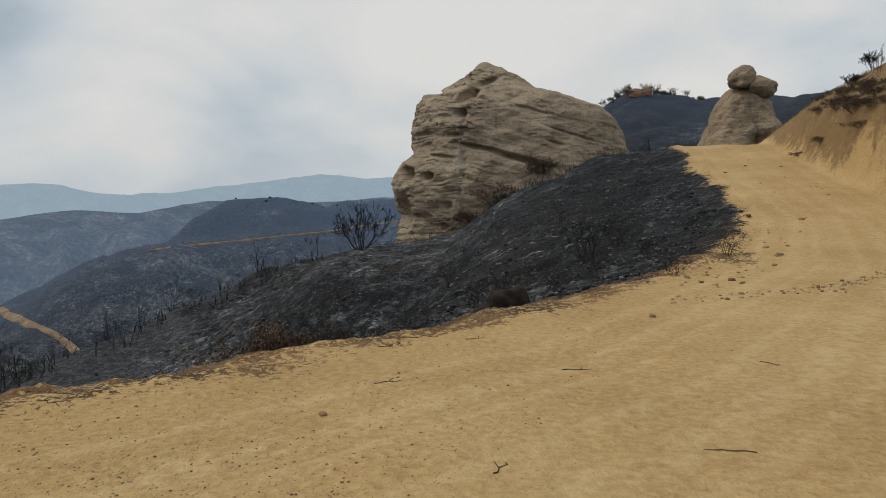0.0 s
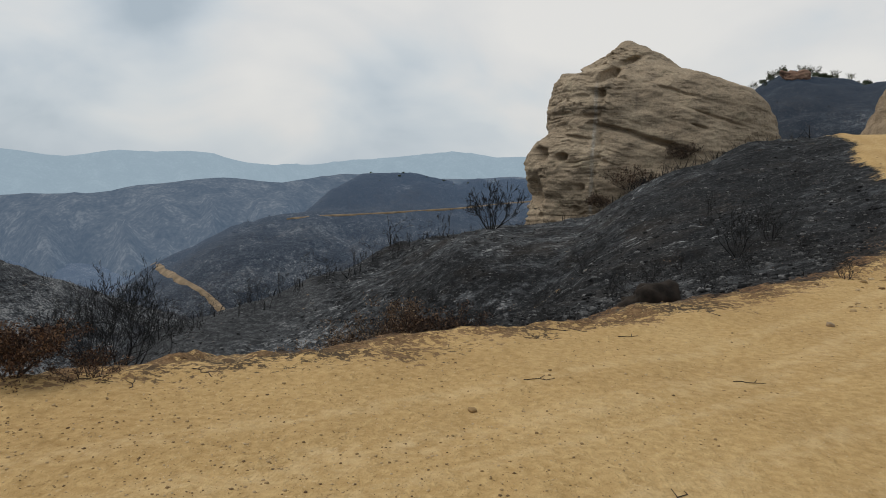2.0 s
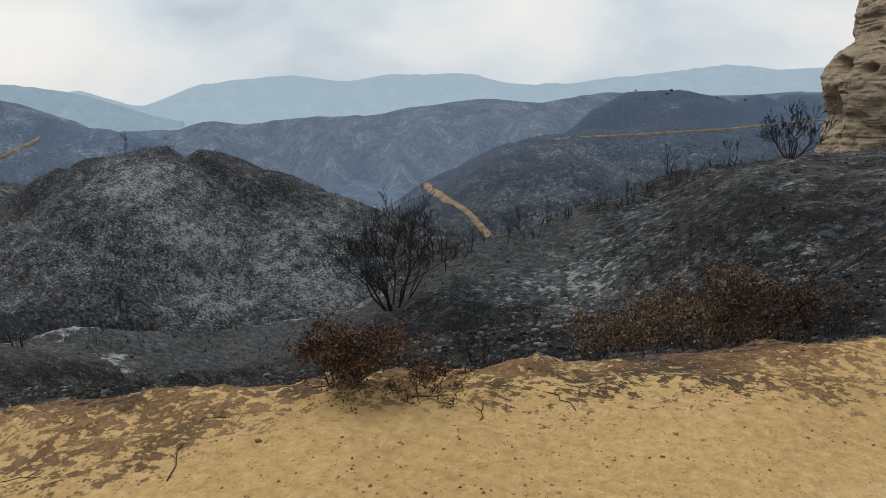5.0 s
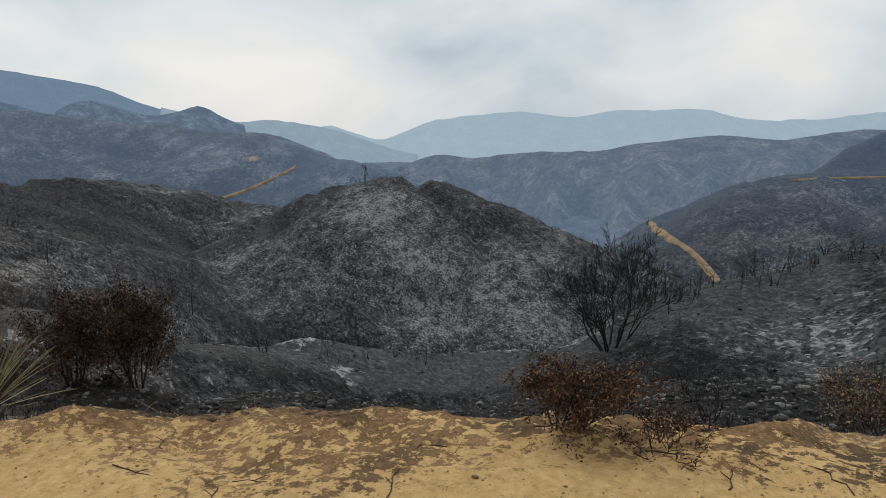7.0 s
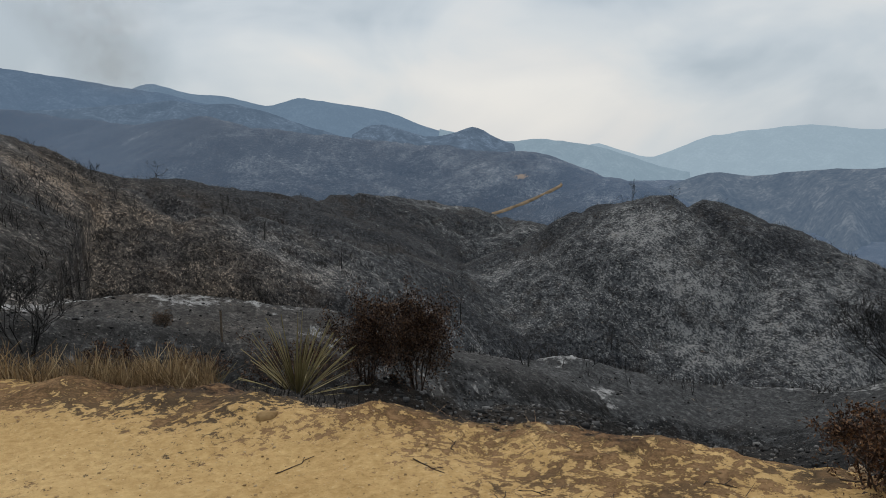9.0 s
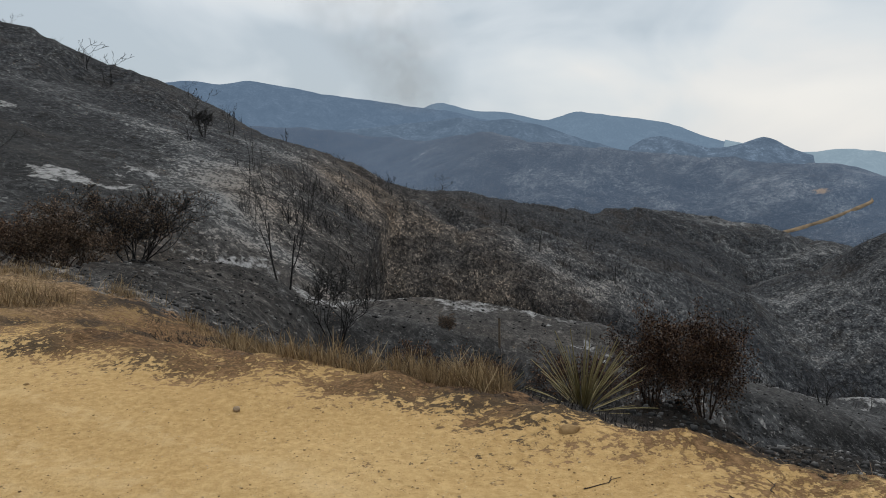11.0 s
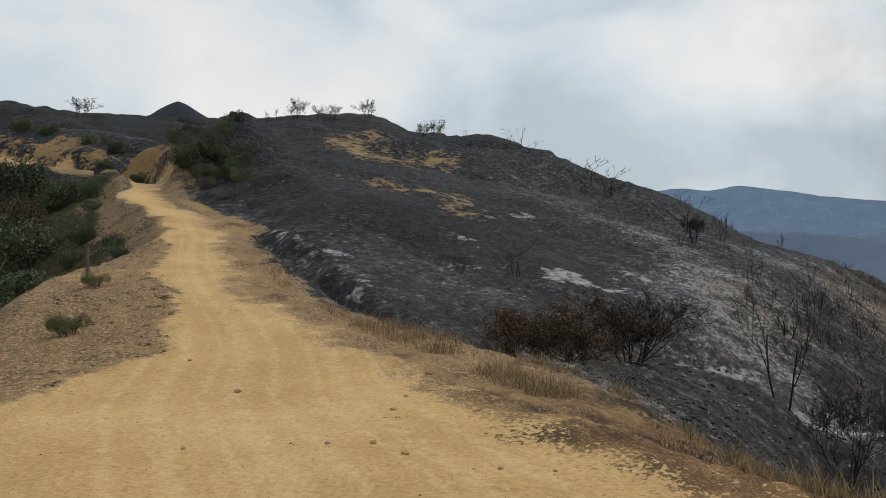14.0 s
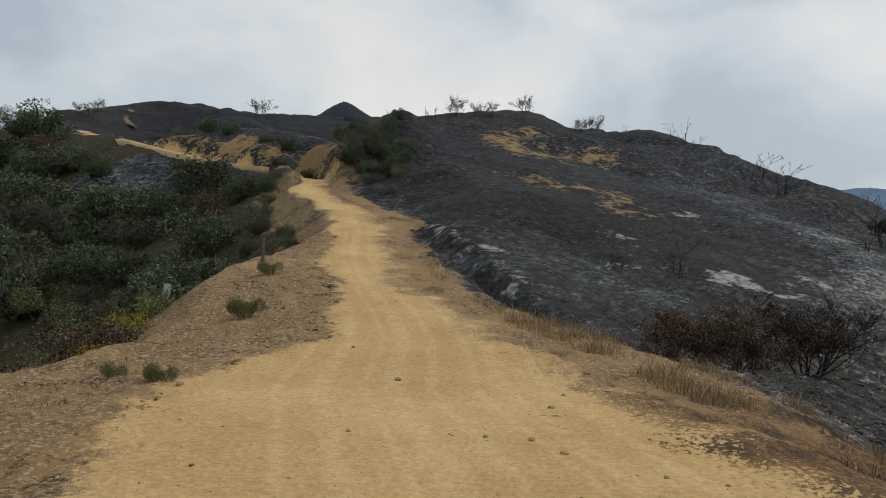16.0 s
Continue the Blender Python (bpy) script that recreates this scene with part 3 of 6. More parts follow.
    # lines and spots of white ash: the outer rim of the bench, the gully's lip, burnt-out stumps
    pale = 0.5 * np.exp(-((db - 3.6 + 1.6 * fbm(X / 2.6, Y / 2.6, seed=44)) / 1.2) ** 2) * (sb > 0) * (0.45 + 0.9 * fbm(X / 5, Y / 5, seed=46) + 0.35 * smooth(18, 8, Y))
    dg, _, _ = line_field(X, Y, GULLY)
    near_lip = line_field(X, Y, GULLY)[1] > 0
    pale = np.maximum(pale, 0.5 * np.exp(-((dg - 1.3 + 0.7 * fbm(X / 1.2, Y / 1.2, seed=47)) / 0.55) ** 2) * np.where(near_lip, smooth(-17, -19, Y), 0.6) * (0.65 + 0.8 * fbm(X / 2, Y / 2, seed=48)))
    for px_, py_, w, v in ((-37, -25.4, 2.0, 0.8), (-54.6, -30, 2.0, 0.7), (-33.4, -21, 1.3, 0.5), (-35.7, -20.2, 1.2, 1.0), (-38.6, -17, 1.8, 0.8), (-39.3, -15.5, 1.7, 0.9), (-45.3, -16.6, 1.9, 0.7),
                         (-66, -33.6, 2.0, 0.5), (-26, -22.9, 0.7, 0.8), (-71.6, -41, 2.0, 0.45), (-37, 12.4, 1.6, 0.8), (-36.8, 9.0, 2.0, 0.7), (-38.5, 25, 2.0, 0.7), (-43.5, 27, 1.8, 0.8)):
        q = np.hypot(X - px_, (Y - py_) * 1.5) + 1.3 * w * fbm(X / 1.6, Y / 1.6, seed=49)
        pale = np.maximum(pale, 0.8 * v * smooth(0.85 * w, 0.3 * w, q))
    spur = np.exp(-((((X + 1) / 9) ** 2 + ((Y - 28.5) / 5) ** 2) ** 2))
    pale = np.maximum(pale, 0.36 * spur * smooth(0.10, 0.35, fbm(X / 1.1, Y / 1.1, seed=61)))
    pale = np.clip(pale, 0, 1) * (1 - road)
    warm = smooth(30, -5, Y) * smooth(-17, -9, Y) * smooth(130, 90, r) * (0.6 + 0.6 * fbm(X / 14, Y / 14, seed=50))
    big_face = smooth(-6, -12, Y) * (side < 0) * smooth(2, 6, e) * smooth(-112, -100, X)
    veil = np.maximum(0.72 * bench + 0.25 * bench * fbm(X / 2.5, Y / 2.5, seed=53), big_face * (0.05 + 0.42 * np.exp(-(((X + 42) / 13) ** 2 + ((Y + 19) / 7) ** 2)) + 0.3 * fbm(X / 9, Y / 9, seed=52)))
    veil = np.maximum(veil, 0.25 * smooth(-18, -21, X) * smooth(-40, -34, X) * smooth(4, 1, Y) * smooth(-17, -14, Y))
    burn = smooth(-8, -3, Y) * (1 - lx) + 0.0 * X
    across = np.where(lx, d, -d) + 0.10 * fbm(X / 7, Y / 7, seed=45, octaves=2)
    track = np.zeros(X.shape)
    for px_, py_, w in ((-1.6, 4.2, 0.28), (-1.95, 4.65, 0.16), (-1.2, 4.45, 0.14)):
        along, over = (X - px_) * 0.8 + (Y - py_) * 0.6, (Y - py_) * 0.8 - (X - px_) * 0.6
        track = np.maximum(track, 2.0 * np.exp(-((along / w) ** 2 + (over / (0.28 * w)) ** 2)))
    for lane, w in ((-2.3, 0.10), (-1.55, 0.16), (-1.1, 0.07), (-0.35, 0.09), (0.3, 0.18), (0.75, 0.06), (1.45, 0.14), (2.1, 0.08)):
        track = np.maximum(track, 1 - smooth(0.5 * w, 1.6 * w, np.abs(across - lane)))
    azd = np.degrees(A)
    # smoke: strength of the painted haze glow, rising with distance
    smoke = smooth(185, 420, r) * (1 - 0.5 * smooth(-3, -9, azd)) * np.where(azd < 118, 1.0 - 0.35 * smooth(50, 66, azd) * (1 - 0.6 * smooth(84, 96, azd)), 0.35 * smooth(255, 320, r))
    values = (("road", road), ("verge", verge), ("green", green), ("cut", cut), ("ash", ash), ("track", track), ("dust_haze", dust_haze), ("pale", pale), ("burn", burn), ("warm", np.clip(warm, 0, 1)),
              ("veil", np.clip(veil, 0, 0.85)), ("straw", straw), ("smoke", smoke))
    # the sheet's outer part, past the near hills, has haze painted on as glow
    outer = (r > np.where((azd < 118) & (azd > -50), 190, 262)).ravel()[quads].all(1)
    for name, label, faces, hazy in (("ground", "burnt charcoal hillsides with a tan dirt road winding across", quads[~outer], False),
                                     ("backdrop", "distant burnt ridges and hills with blue haze added as glow", quads[outer], True)):
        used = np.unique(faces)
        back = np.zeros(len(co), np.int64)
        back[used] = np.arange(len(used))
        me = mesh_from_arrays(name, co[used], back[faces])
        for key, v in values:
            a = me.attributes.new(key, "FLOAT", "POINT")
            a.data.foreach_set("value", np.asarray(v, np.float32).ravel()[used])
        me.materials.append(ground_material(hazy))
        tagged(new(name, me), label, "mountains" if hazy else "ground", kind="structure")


build_ground()


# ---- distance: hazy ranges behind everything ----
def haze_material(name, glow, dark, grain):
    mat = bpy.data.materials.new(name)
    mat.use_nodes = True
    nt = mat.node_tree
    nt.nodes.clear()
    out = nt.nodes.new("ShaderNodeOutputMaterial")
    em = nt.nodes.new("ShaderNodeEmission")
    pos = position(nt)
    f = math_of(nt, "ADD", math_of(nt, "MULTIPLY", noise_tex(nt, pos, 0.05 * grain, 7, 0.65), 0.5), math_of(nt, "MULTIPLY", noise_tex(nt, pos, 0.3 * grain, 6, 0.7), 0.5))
    # aerial haze is painted: blue emission added over a faint diffuse slope
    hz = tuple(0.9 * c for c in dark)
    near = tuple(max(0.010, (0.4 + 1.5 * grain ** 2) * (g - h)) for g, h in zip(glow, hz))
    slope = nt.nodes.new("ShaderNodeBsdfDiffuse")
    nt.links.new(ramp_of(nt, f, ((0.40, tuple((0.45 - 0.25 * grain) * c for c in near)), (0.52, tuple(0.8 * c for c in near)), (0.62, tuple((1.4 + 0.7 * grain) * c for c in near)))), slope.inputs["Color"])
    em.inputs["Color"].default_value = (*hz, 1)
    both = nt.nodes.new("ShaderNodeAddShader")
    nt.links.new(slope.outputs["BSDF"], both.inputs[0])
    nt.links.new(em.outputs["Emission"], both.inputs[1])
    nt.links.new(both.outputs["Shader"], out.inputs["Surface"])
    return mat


def far_range(label, crest, slope, glow, dark, rough, seed, foot=-260.0):
    """A mountain range: the crest line with ribbed flanks down to the foot."""
    pts = np.array(crest, float)
    seg = np.hypot(*np.diff(pts[:, :2], axis=0).T)
    s = np.concatenate([[0], np.cumsum(seg)])
    n = int(s[-1] / (4 * rough)) + 2
    u = np.linspace(0, s[-1], n)
    cx, cy, cz = (np.interp(u, s, pts[:, k]) for k in range(3))
    k = max(3, int(n / len(crest) / 3) | 1)
    pad = np.pad(cz, k // 2, mode="edge")
    cz = np.convolve(pad, np.ones(k) / k, "valid") + rough * 0.55 * fbm(u / (22 * rough), u * 0 + seed, octaves=5, seed=seed)
    cz = cz + rough * 0.5 * np.maximum(fbm(u / (1.6 * rough), u * 0 + 3.3, octaves=2, seed=seed + 7), 0)
    cz = cz - 0.12 * np.hypot(cx, cy) * (smooth(0.05, 0, u / s[-1]) + smooth(0.95, 1, u / s[-1]))
    ox, oy = -cx / np.hypot(cx, cy), -cy / np.hypot(cx, cy)
    rows = []
    for d in (-140.0, 0.0, 5.0, *np.geomspace(12, 480, 14)):
        drop = slope * abs(d)
        rib = 0.55 * min(abs(d), 120) * slope * fbm(u / (9 * rough), u * 0 + d / 150, octaves=4, seed=seed + 2)
        rows.append(np.stack([cx + ox * d, cy + oy * d, np.maximum(cz - drop + rib, foot)], -1))
    me = mesh_from_arrays("backdrop", np.array(rows).reshape(-1, 3), grid_quads(len(rows), n, False))
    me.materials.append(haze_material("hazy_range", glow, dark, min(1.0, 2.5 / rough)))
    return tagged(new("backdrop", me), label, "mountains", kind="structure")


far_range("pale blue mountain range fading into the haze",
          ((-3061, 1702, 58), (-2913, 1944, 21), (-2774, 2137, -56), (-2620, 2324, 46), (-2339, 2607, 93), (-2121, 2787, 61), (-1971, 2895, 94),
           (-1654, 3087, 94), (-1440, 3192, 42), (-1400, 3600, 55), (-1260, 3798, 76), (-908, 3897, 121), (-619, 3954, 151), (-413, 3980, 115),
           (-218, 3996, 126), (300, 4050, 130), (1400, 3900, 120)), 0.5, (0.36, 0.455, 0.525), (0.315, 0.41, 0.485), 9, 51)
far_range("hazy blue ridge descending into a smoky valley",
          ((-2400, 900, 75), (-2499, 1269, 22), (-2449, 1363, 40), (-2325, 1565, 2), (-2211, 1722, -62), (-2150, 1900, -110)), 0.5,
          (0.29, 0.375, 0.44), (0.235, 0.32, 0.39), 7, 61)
far_range("mountain ridge tinted blue by painted haze",
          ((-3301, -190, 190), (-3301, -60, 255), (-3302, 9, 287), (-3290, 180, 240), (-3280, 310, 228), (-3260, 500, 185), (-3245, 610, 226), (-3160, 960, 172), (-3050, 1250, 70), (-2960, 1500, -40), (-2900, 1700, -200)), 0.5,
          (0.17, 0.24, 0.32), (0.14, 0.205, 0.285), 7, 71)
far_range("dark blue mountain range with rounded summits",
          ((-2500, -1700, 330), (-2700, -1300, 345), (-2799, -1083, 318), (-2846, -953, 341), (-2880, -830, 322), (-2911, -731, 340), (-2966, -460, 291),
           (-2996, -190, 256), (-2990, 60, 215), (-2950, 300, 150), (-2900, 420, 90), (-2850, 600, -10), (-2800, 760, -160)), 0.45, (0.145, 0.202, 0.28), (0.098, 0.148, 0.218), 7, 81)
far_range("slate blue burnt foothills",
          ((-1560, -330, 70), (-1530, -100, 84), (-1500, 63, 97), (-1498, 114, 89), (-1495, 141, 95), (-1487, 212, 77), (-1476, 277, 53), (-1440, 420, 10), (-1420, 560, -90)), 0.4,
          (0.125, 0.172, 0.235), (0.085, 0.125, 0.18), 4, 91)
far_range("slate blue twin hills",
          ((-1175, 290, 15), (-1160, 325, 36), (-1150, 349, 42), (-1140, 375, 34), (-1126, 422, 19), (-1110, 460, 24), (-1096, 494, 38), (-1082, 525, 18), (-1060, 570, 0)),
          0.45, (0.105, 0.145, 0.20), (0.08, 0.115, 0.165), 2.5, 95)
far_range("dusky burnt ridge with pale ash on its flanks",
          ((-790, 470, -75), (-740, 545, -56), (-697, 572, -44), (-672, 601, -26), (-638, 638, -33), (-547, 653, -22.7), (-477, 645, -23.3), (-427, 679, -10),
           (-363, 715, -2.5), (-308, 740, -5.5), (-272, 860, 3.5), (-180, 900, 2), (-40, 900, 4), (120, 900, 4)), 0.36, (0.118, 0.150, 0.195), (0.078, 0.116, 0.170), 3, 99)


# ---- a thin column of smoke over the far hills ----
def smoke_plume():
    t = np.linspace(0, 1, 60)[:, None]
    v = np.linspace(-1, 1, 40)[None, :]
    bend = 0.6 * t + 0.4 * t * t
    cx, cy = -2753 + 16 * bend, -70 - 490 * bend
    wide = 110 + 420 * t ** 0.8
    X = cx + 60 * (1 - v * v) + 0 * t
    Y = cy + wide * v
    Z = 170 + 920 * t + 0 * v
    me = mesh_from_arrays("backdrop", np.stack([X + 0 * Y, Y, Z], -1).reshape(-1, 3), grid_quads(60, 40, False))
    thick = np.clip(1 - v * v, 0, 1) ** 1.6 * smooth(0.0, 0.10, t) * (1 - 0.75 * smooth(0.15, 1.0, t)) * smooth(1.0, 0.8, t)
    a = me.attributes.new("thick", "FLOAT", "POINT")
    a.data.foreach_set("value", thick.astype(np.float32).ravel())
    mat, nt, bsdf = material("smoke")
    out = [n for n in nt.nodes if n.type == "OUTPUT_MATERIAL"][0]
    body = nt.nodes.new("ShaderNodeBsdfDiffuse")
    body.inputs["Color"].default_value = (0.62, 0.56, 0.50, 1)
    through_it = nt.nodes.new("ShaderNodeBsdfTransparent")
    attr = nt.nodes.new("ShaderNodeAttribute")
    attr.attribute_name = "thick"
    puff = ramp_of(nt, noise_tex(nt, position(nt), 0.006, 6, 0.6), ((0.35, (0.25, 0.25, 0.25)), (0.65, (1, 1, 1))))
    both = nt.nodes.new("ShaderNodeMixShader")
    nt.links.new(math_of(nt, "MULTIPLY", math_of(nt, "MULTIPLY", attr.outputs["Fac"], puff), 0.36), both.inputs["Fac"])
    nt.links.new(through_it.outputs["BSDF"], both.inputs[1])
    nt.links.new(body.outputs["BSDF"], both.inputs[2])
    nt.links.new(both.outputs["Shader"], out.inputs["Surface"])
    nt.nodes.remove(bsdf)
    me.materials.append(mat)
    return tagged(new("backdrop", me), "thin brown column of smoke over far hills", "smoke", kind="structure")


smoke_plume()


# ---- far dirt tracks laid over the hillsides ----
TRACK_EARTH = simple("track_earth", ((0.3, (0.12, 0.086, 0.052)), (0.7, (0.29, 0.212, 0.135))), 0.35, 0.95, 0.3, 0.05)


def dirt_track(label, line, half, lift):
    pts = np.array([p[:2] for p in line], float)
    seg = np.concatenate([[0], np.cumsum(np.hypot(*np.diff(pts, axis=0).T))])
    u = np.arange(0, seg[-1], 1.5)
    x, y = np.interp(u, seg, pts[:, 0]), np.interp(u, seg, pts[:, 1])
    k = 9
    sm = lambda v: np.convolve(np.pad(v, k // 2, mode="edge"), np.ones(k) / k, "valid")
    x, y = sm(x), sm(y)
    tx, ty = np.gradient(x), np.gradient(y)
    n = np.hypot(tx, ty)
    even = lambda v: np.convolve(np.pad(v, 7, mode="edge"), np.ones(15) / 15, "valid")
    w = half * (1 + 0.25 * fbm(u / 6, u * 0, seed=4)) * np.clip(np.minimum(u, u[-1] - u) / 6, 0.02, 1)
    rows = []
    for side, low in ((-1.5, -0.45), (-1, 0), (0, 0.02), (1, 0), (1.5, -0.45)):
        ox, oy = -ty / n * w * side, tx / n * w * side
        rows.append(np.stack([x + ox, y + oy, even(height(x + ox, y + oy)) + lift + low], -1))
    me = mesh_from_arrays("dirt_track", np.array(rows).reshape(-1, 3), grid_quads(5, len(u), False))
    me.materials.append(TRACK_EARTH)
    return tagged(new("dirt_track", me), label, "track", kind="structure")


dirt_track("pale dirt track curving round the foot of a burnt ridge", TRACK_A, 0.85, 0.5)
dirt_track("thin pale dirt track along a burnt ridge", TRACK_B, 0.34, 0.35)
dirt_track("pale dirt track climbing a burnt hillside", TRACK_C, 0.75, 0.4)
TAN_EARTH = simple("tan_earth", ((0.3, (0.36, 0.25, 0.13)), (0.7, (0.55, 0.40, 0.22))), 0.4, 0.95, 0.3, 0.05)
upper_road = dirt_track("tan dirt road cut across a scrubby slope", ((-16, -105), (-20.5, -103), (-25, -100), (-28.2, -95.5), (-29.0, -90), (-28.6, -85), (-30.0, -79), (-31.6, -74), (-32.8, -69), (-33.6, -64), (-33.6, -57)), 0.34, 0.2)
upper_road.data.materials[0] = TAN_EARTH
dirt_track("worn footpath up a burnt hill", ((-74, -224), (-73, -219), (-71, -214), (-67, -208), (-66, -203), (-68, -196)), 0.6, 0.15)


# ---- rock ----
def rock_material(name, light, dark, scale=1.0, water_mark=False):
    mat, nt, bsdf = material(name)
    co = object_space(nt)
    mp = nt.nodes.new("ShaderNodeMapping")
    mp.inputs["Rotation"].default_value = (0, radians(17), 0)
    mp.inputs["Scale"].default_value = (0.10, 0.10, 1.0)
    nt.links.new(co, mp.inputs["Vector"])
    bands = noise_tex(nt, mp.outputs["Vector"], 1.1 * scale, 8, 0.65)
    blot = noise_tex(nt, co, 0.16 * scale, 7, 0.6)
    grit = noise_tex(nt, co, 2.6 * scale, 6, 0.65)
    col = ramp_of(nt, math_of(nt, "ADD", math_of(nt, "MULTIPLY", bands, 0.35), math_of(nt, "MULTIPLY", blot, 0.65)), ((0.36, dark), (0.62, light)))
    col = mix_of(nt, ramp_of(nt, grit, ((0.3, (0.45, 0.45, 0.45)), (0.6, (0, 0, 0)))), col, tuple(0.45 * c for c in dark))
    stain = nt.nodes.new("ShaderNodeMapping")
    stain.inputs["Scale"].default_value = (0.55, 0.55, 0.05)
    nt.links.new(co, stain.inputs["Vector"])
    streak = ramp_of(nt, noise_tex(nt, stain.outputs["Vector"], 1.0 * scale, 5, 0.6), ((0.56, (0, 0, 0)), (0.7, (0.4, 0.4, 0.4))))
    col = mix_of(nt, streak, col, (0.12, 0.1, 0.085))
    if water_mark:
        xyz = nt.nodes.new("ShaderNodeSeparateXYZ")
        nt.links.new(co, xyz.inputs["Vector"])
        off = math_of(nt, "ADD", math_of(nt, "ADD", xyz.outputs["X"], 7.9), math_of(nt, "MULTIPLY", blot, 0.6))
        band = ramp_of(nt, math_of(nt, "ABSOLUTE", off), ((0.0, (0.6, 0.6, 0.6)), (0.22, (0.45, 0.45, 0.45)), (0.42, (0, 0, 0))))
        band = math_of(nt, "MULTIPLY", band, ramp_of(nt, math_of(nt, "MULTIPLY", xyz.outputs["Z"], 0.05), ((0.0, (1, 1, 1)), (0.85, (1, 1, 1)), (0.95, (0, 0, 0)))))
        col = mix_of(nt, math_of(nt, "MULTIPLY", band, ramp_of(nt, grit, ((0.4, (0.3, 0.3, 0.3)), (0.6, (1, 1, 1))))), col, (0.42, 0.41, 0.38))
    # thin cracks along the beds, and lichen
    seam_v = nt.nodes.new("ShaderNodeMapping")
    seam_v.inputs["Rotation"].default_value, seam_v.inputs["Scale"].default_value = (0, radians(15), 0), (0.12, 0.12, 1.6)
    nt.links.new(co, seam_v.inputs["Vector"])
    seam_n = noise_tex(nt, seam_v.outputs["Vector"], 0.9 * scale, 6, 0.6)
    seam = ramp_of(nt, math_of(nt, "ABSOLUTE", math_of(nt, "SUBTRACT", seam_n, 0.5)), ((0.0, (0.8, 0.8, 0.8)), (0.012, (0.5, 0.5, 0.5)), (0.03, (0, 0, 0))))
    seam = math_of(nt, "MULTIPLY", seam, ramp_of(nt, noise_tex(nt, co, 0.45 * scale, 4, 0.6), ((0.48, (0, 0, 0)), (0.58, (1, 1, 1)))))
    col = mix_of(nt, seam, col, tuple(0.35 * c for c in dark))
    moss = ramp_of(nt, noise_tex(nt, co, 0.33 * scale, 6, 0.7), ((0.57, (0, 0, 0)), (0.68, (0.4, 0.4, 0.4))))
    col = mix_of(nt, moss, col, (0.22, 0.20, 0.13))
    nt.links.new(col, bsdf.inputs["Base Color"])
    bsdf.inputs["Roughness"].default_value = 0.95
    bsdf.inputs["Specular IOR Level"].default_value = 0.08
    bump_of(nt, bsdf, math_of(nt, "ADD", math_of(nt, "MULTIPLY", bands, 0.5), math_of(nt, "MULTIPLY", grit, 0.8)), 0.9, 0.4 / scale)
    return mat


SANDSTONE = rock_material("sandstone", (0.44, 0.335, 0.225), (0.275, 0.205, 0.136))
CLIFF_STONE = rock_material("cliff_sandstone", (0.485, 0.385, 0.272), (0.30, 0.233, 0.162), water_mark=True)
RED_ROCK = rock_material("red_rock", (0.33, 0.20, 0.14), (0.16, 0.10, 0.075))
STONE = simple("field_stone", ((0.3, (0.20, 0.14, 0.085)), (0.7, (0.42, 0.32, 0.21))), 9, 0.92, 0.5, 0.01)
CLOD = simple("earth_clod", ((0.3, (0.26, 0.16, 0.07)), (0.7, (0.46, 0.31, 0.15))), 14, 0.95, 0.5, 0.01)


def loft(profile, rows, cols, depth, lean):
    """Stacked rounded sections from (height, left, right) levels."""
    p = np.array(profile, float)
    z = np.linspace(p[0, 0], p[-1, 0], rows)
    left, right = np.interp(z, p[::1, 0], p[:, 1]), np.interp(z, p[:, 0], p[:, 2])
    a = np.linspace(0, 2 * np.pi, cols, endpoint=False)
    cx, hw = (left + right) / 2, (right - left) / 2
    hd = depth * (hw / hw.max()) ** 0.75
    ca, sa = np.cos(a), np.sin(a)
    px = np.sign(ca) * np.abs(ca) ** 0.8
    py = np.sign(sa) * np.abs(sa) ** 0.8
    X = cx[:, None] + hw[:, None] * px
    Y = hd[:, None] * py + lean * (z - z[0])[:, None]
    Z = np.repeat(z[:, None], cols, 1)
    return X, Y, Z, a


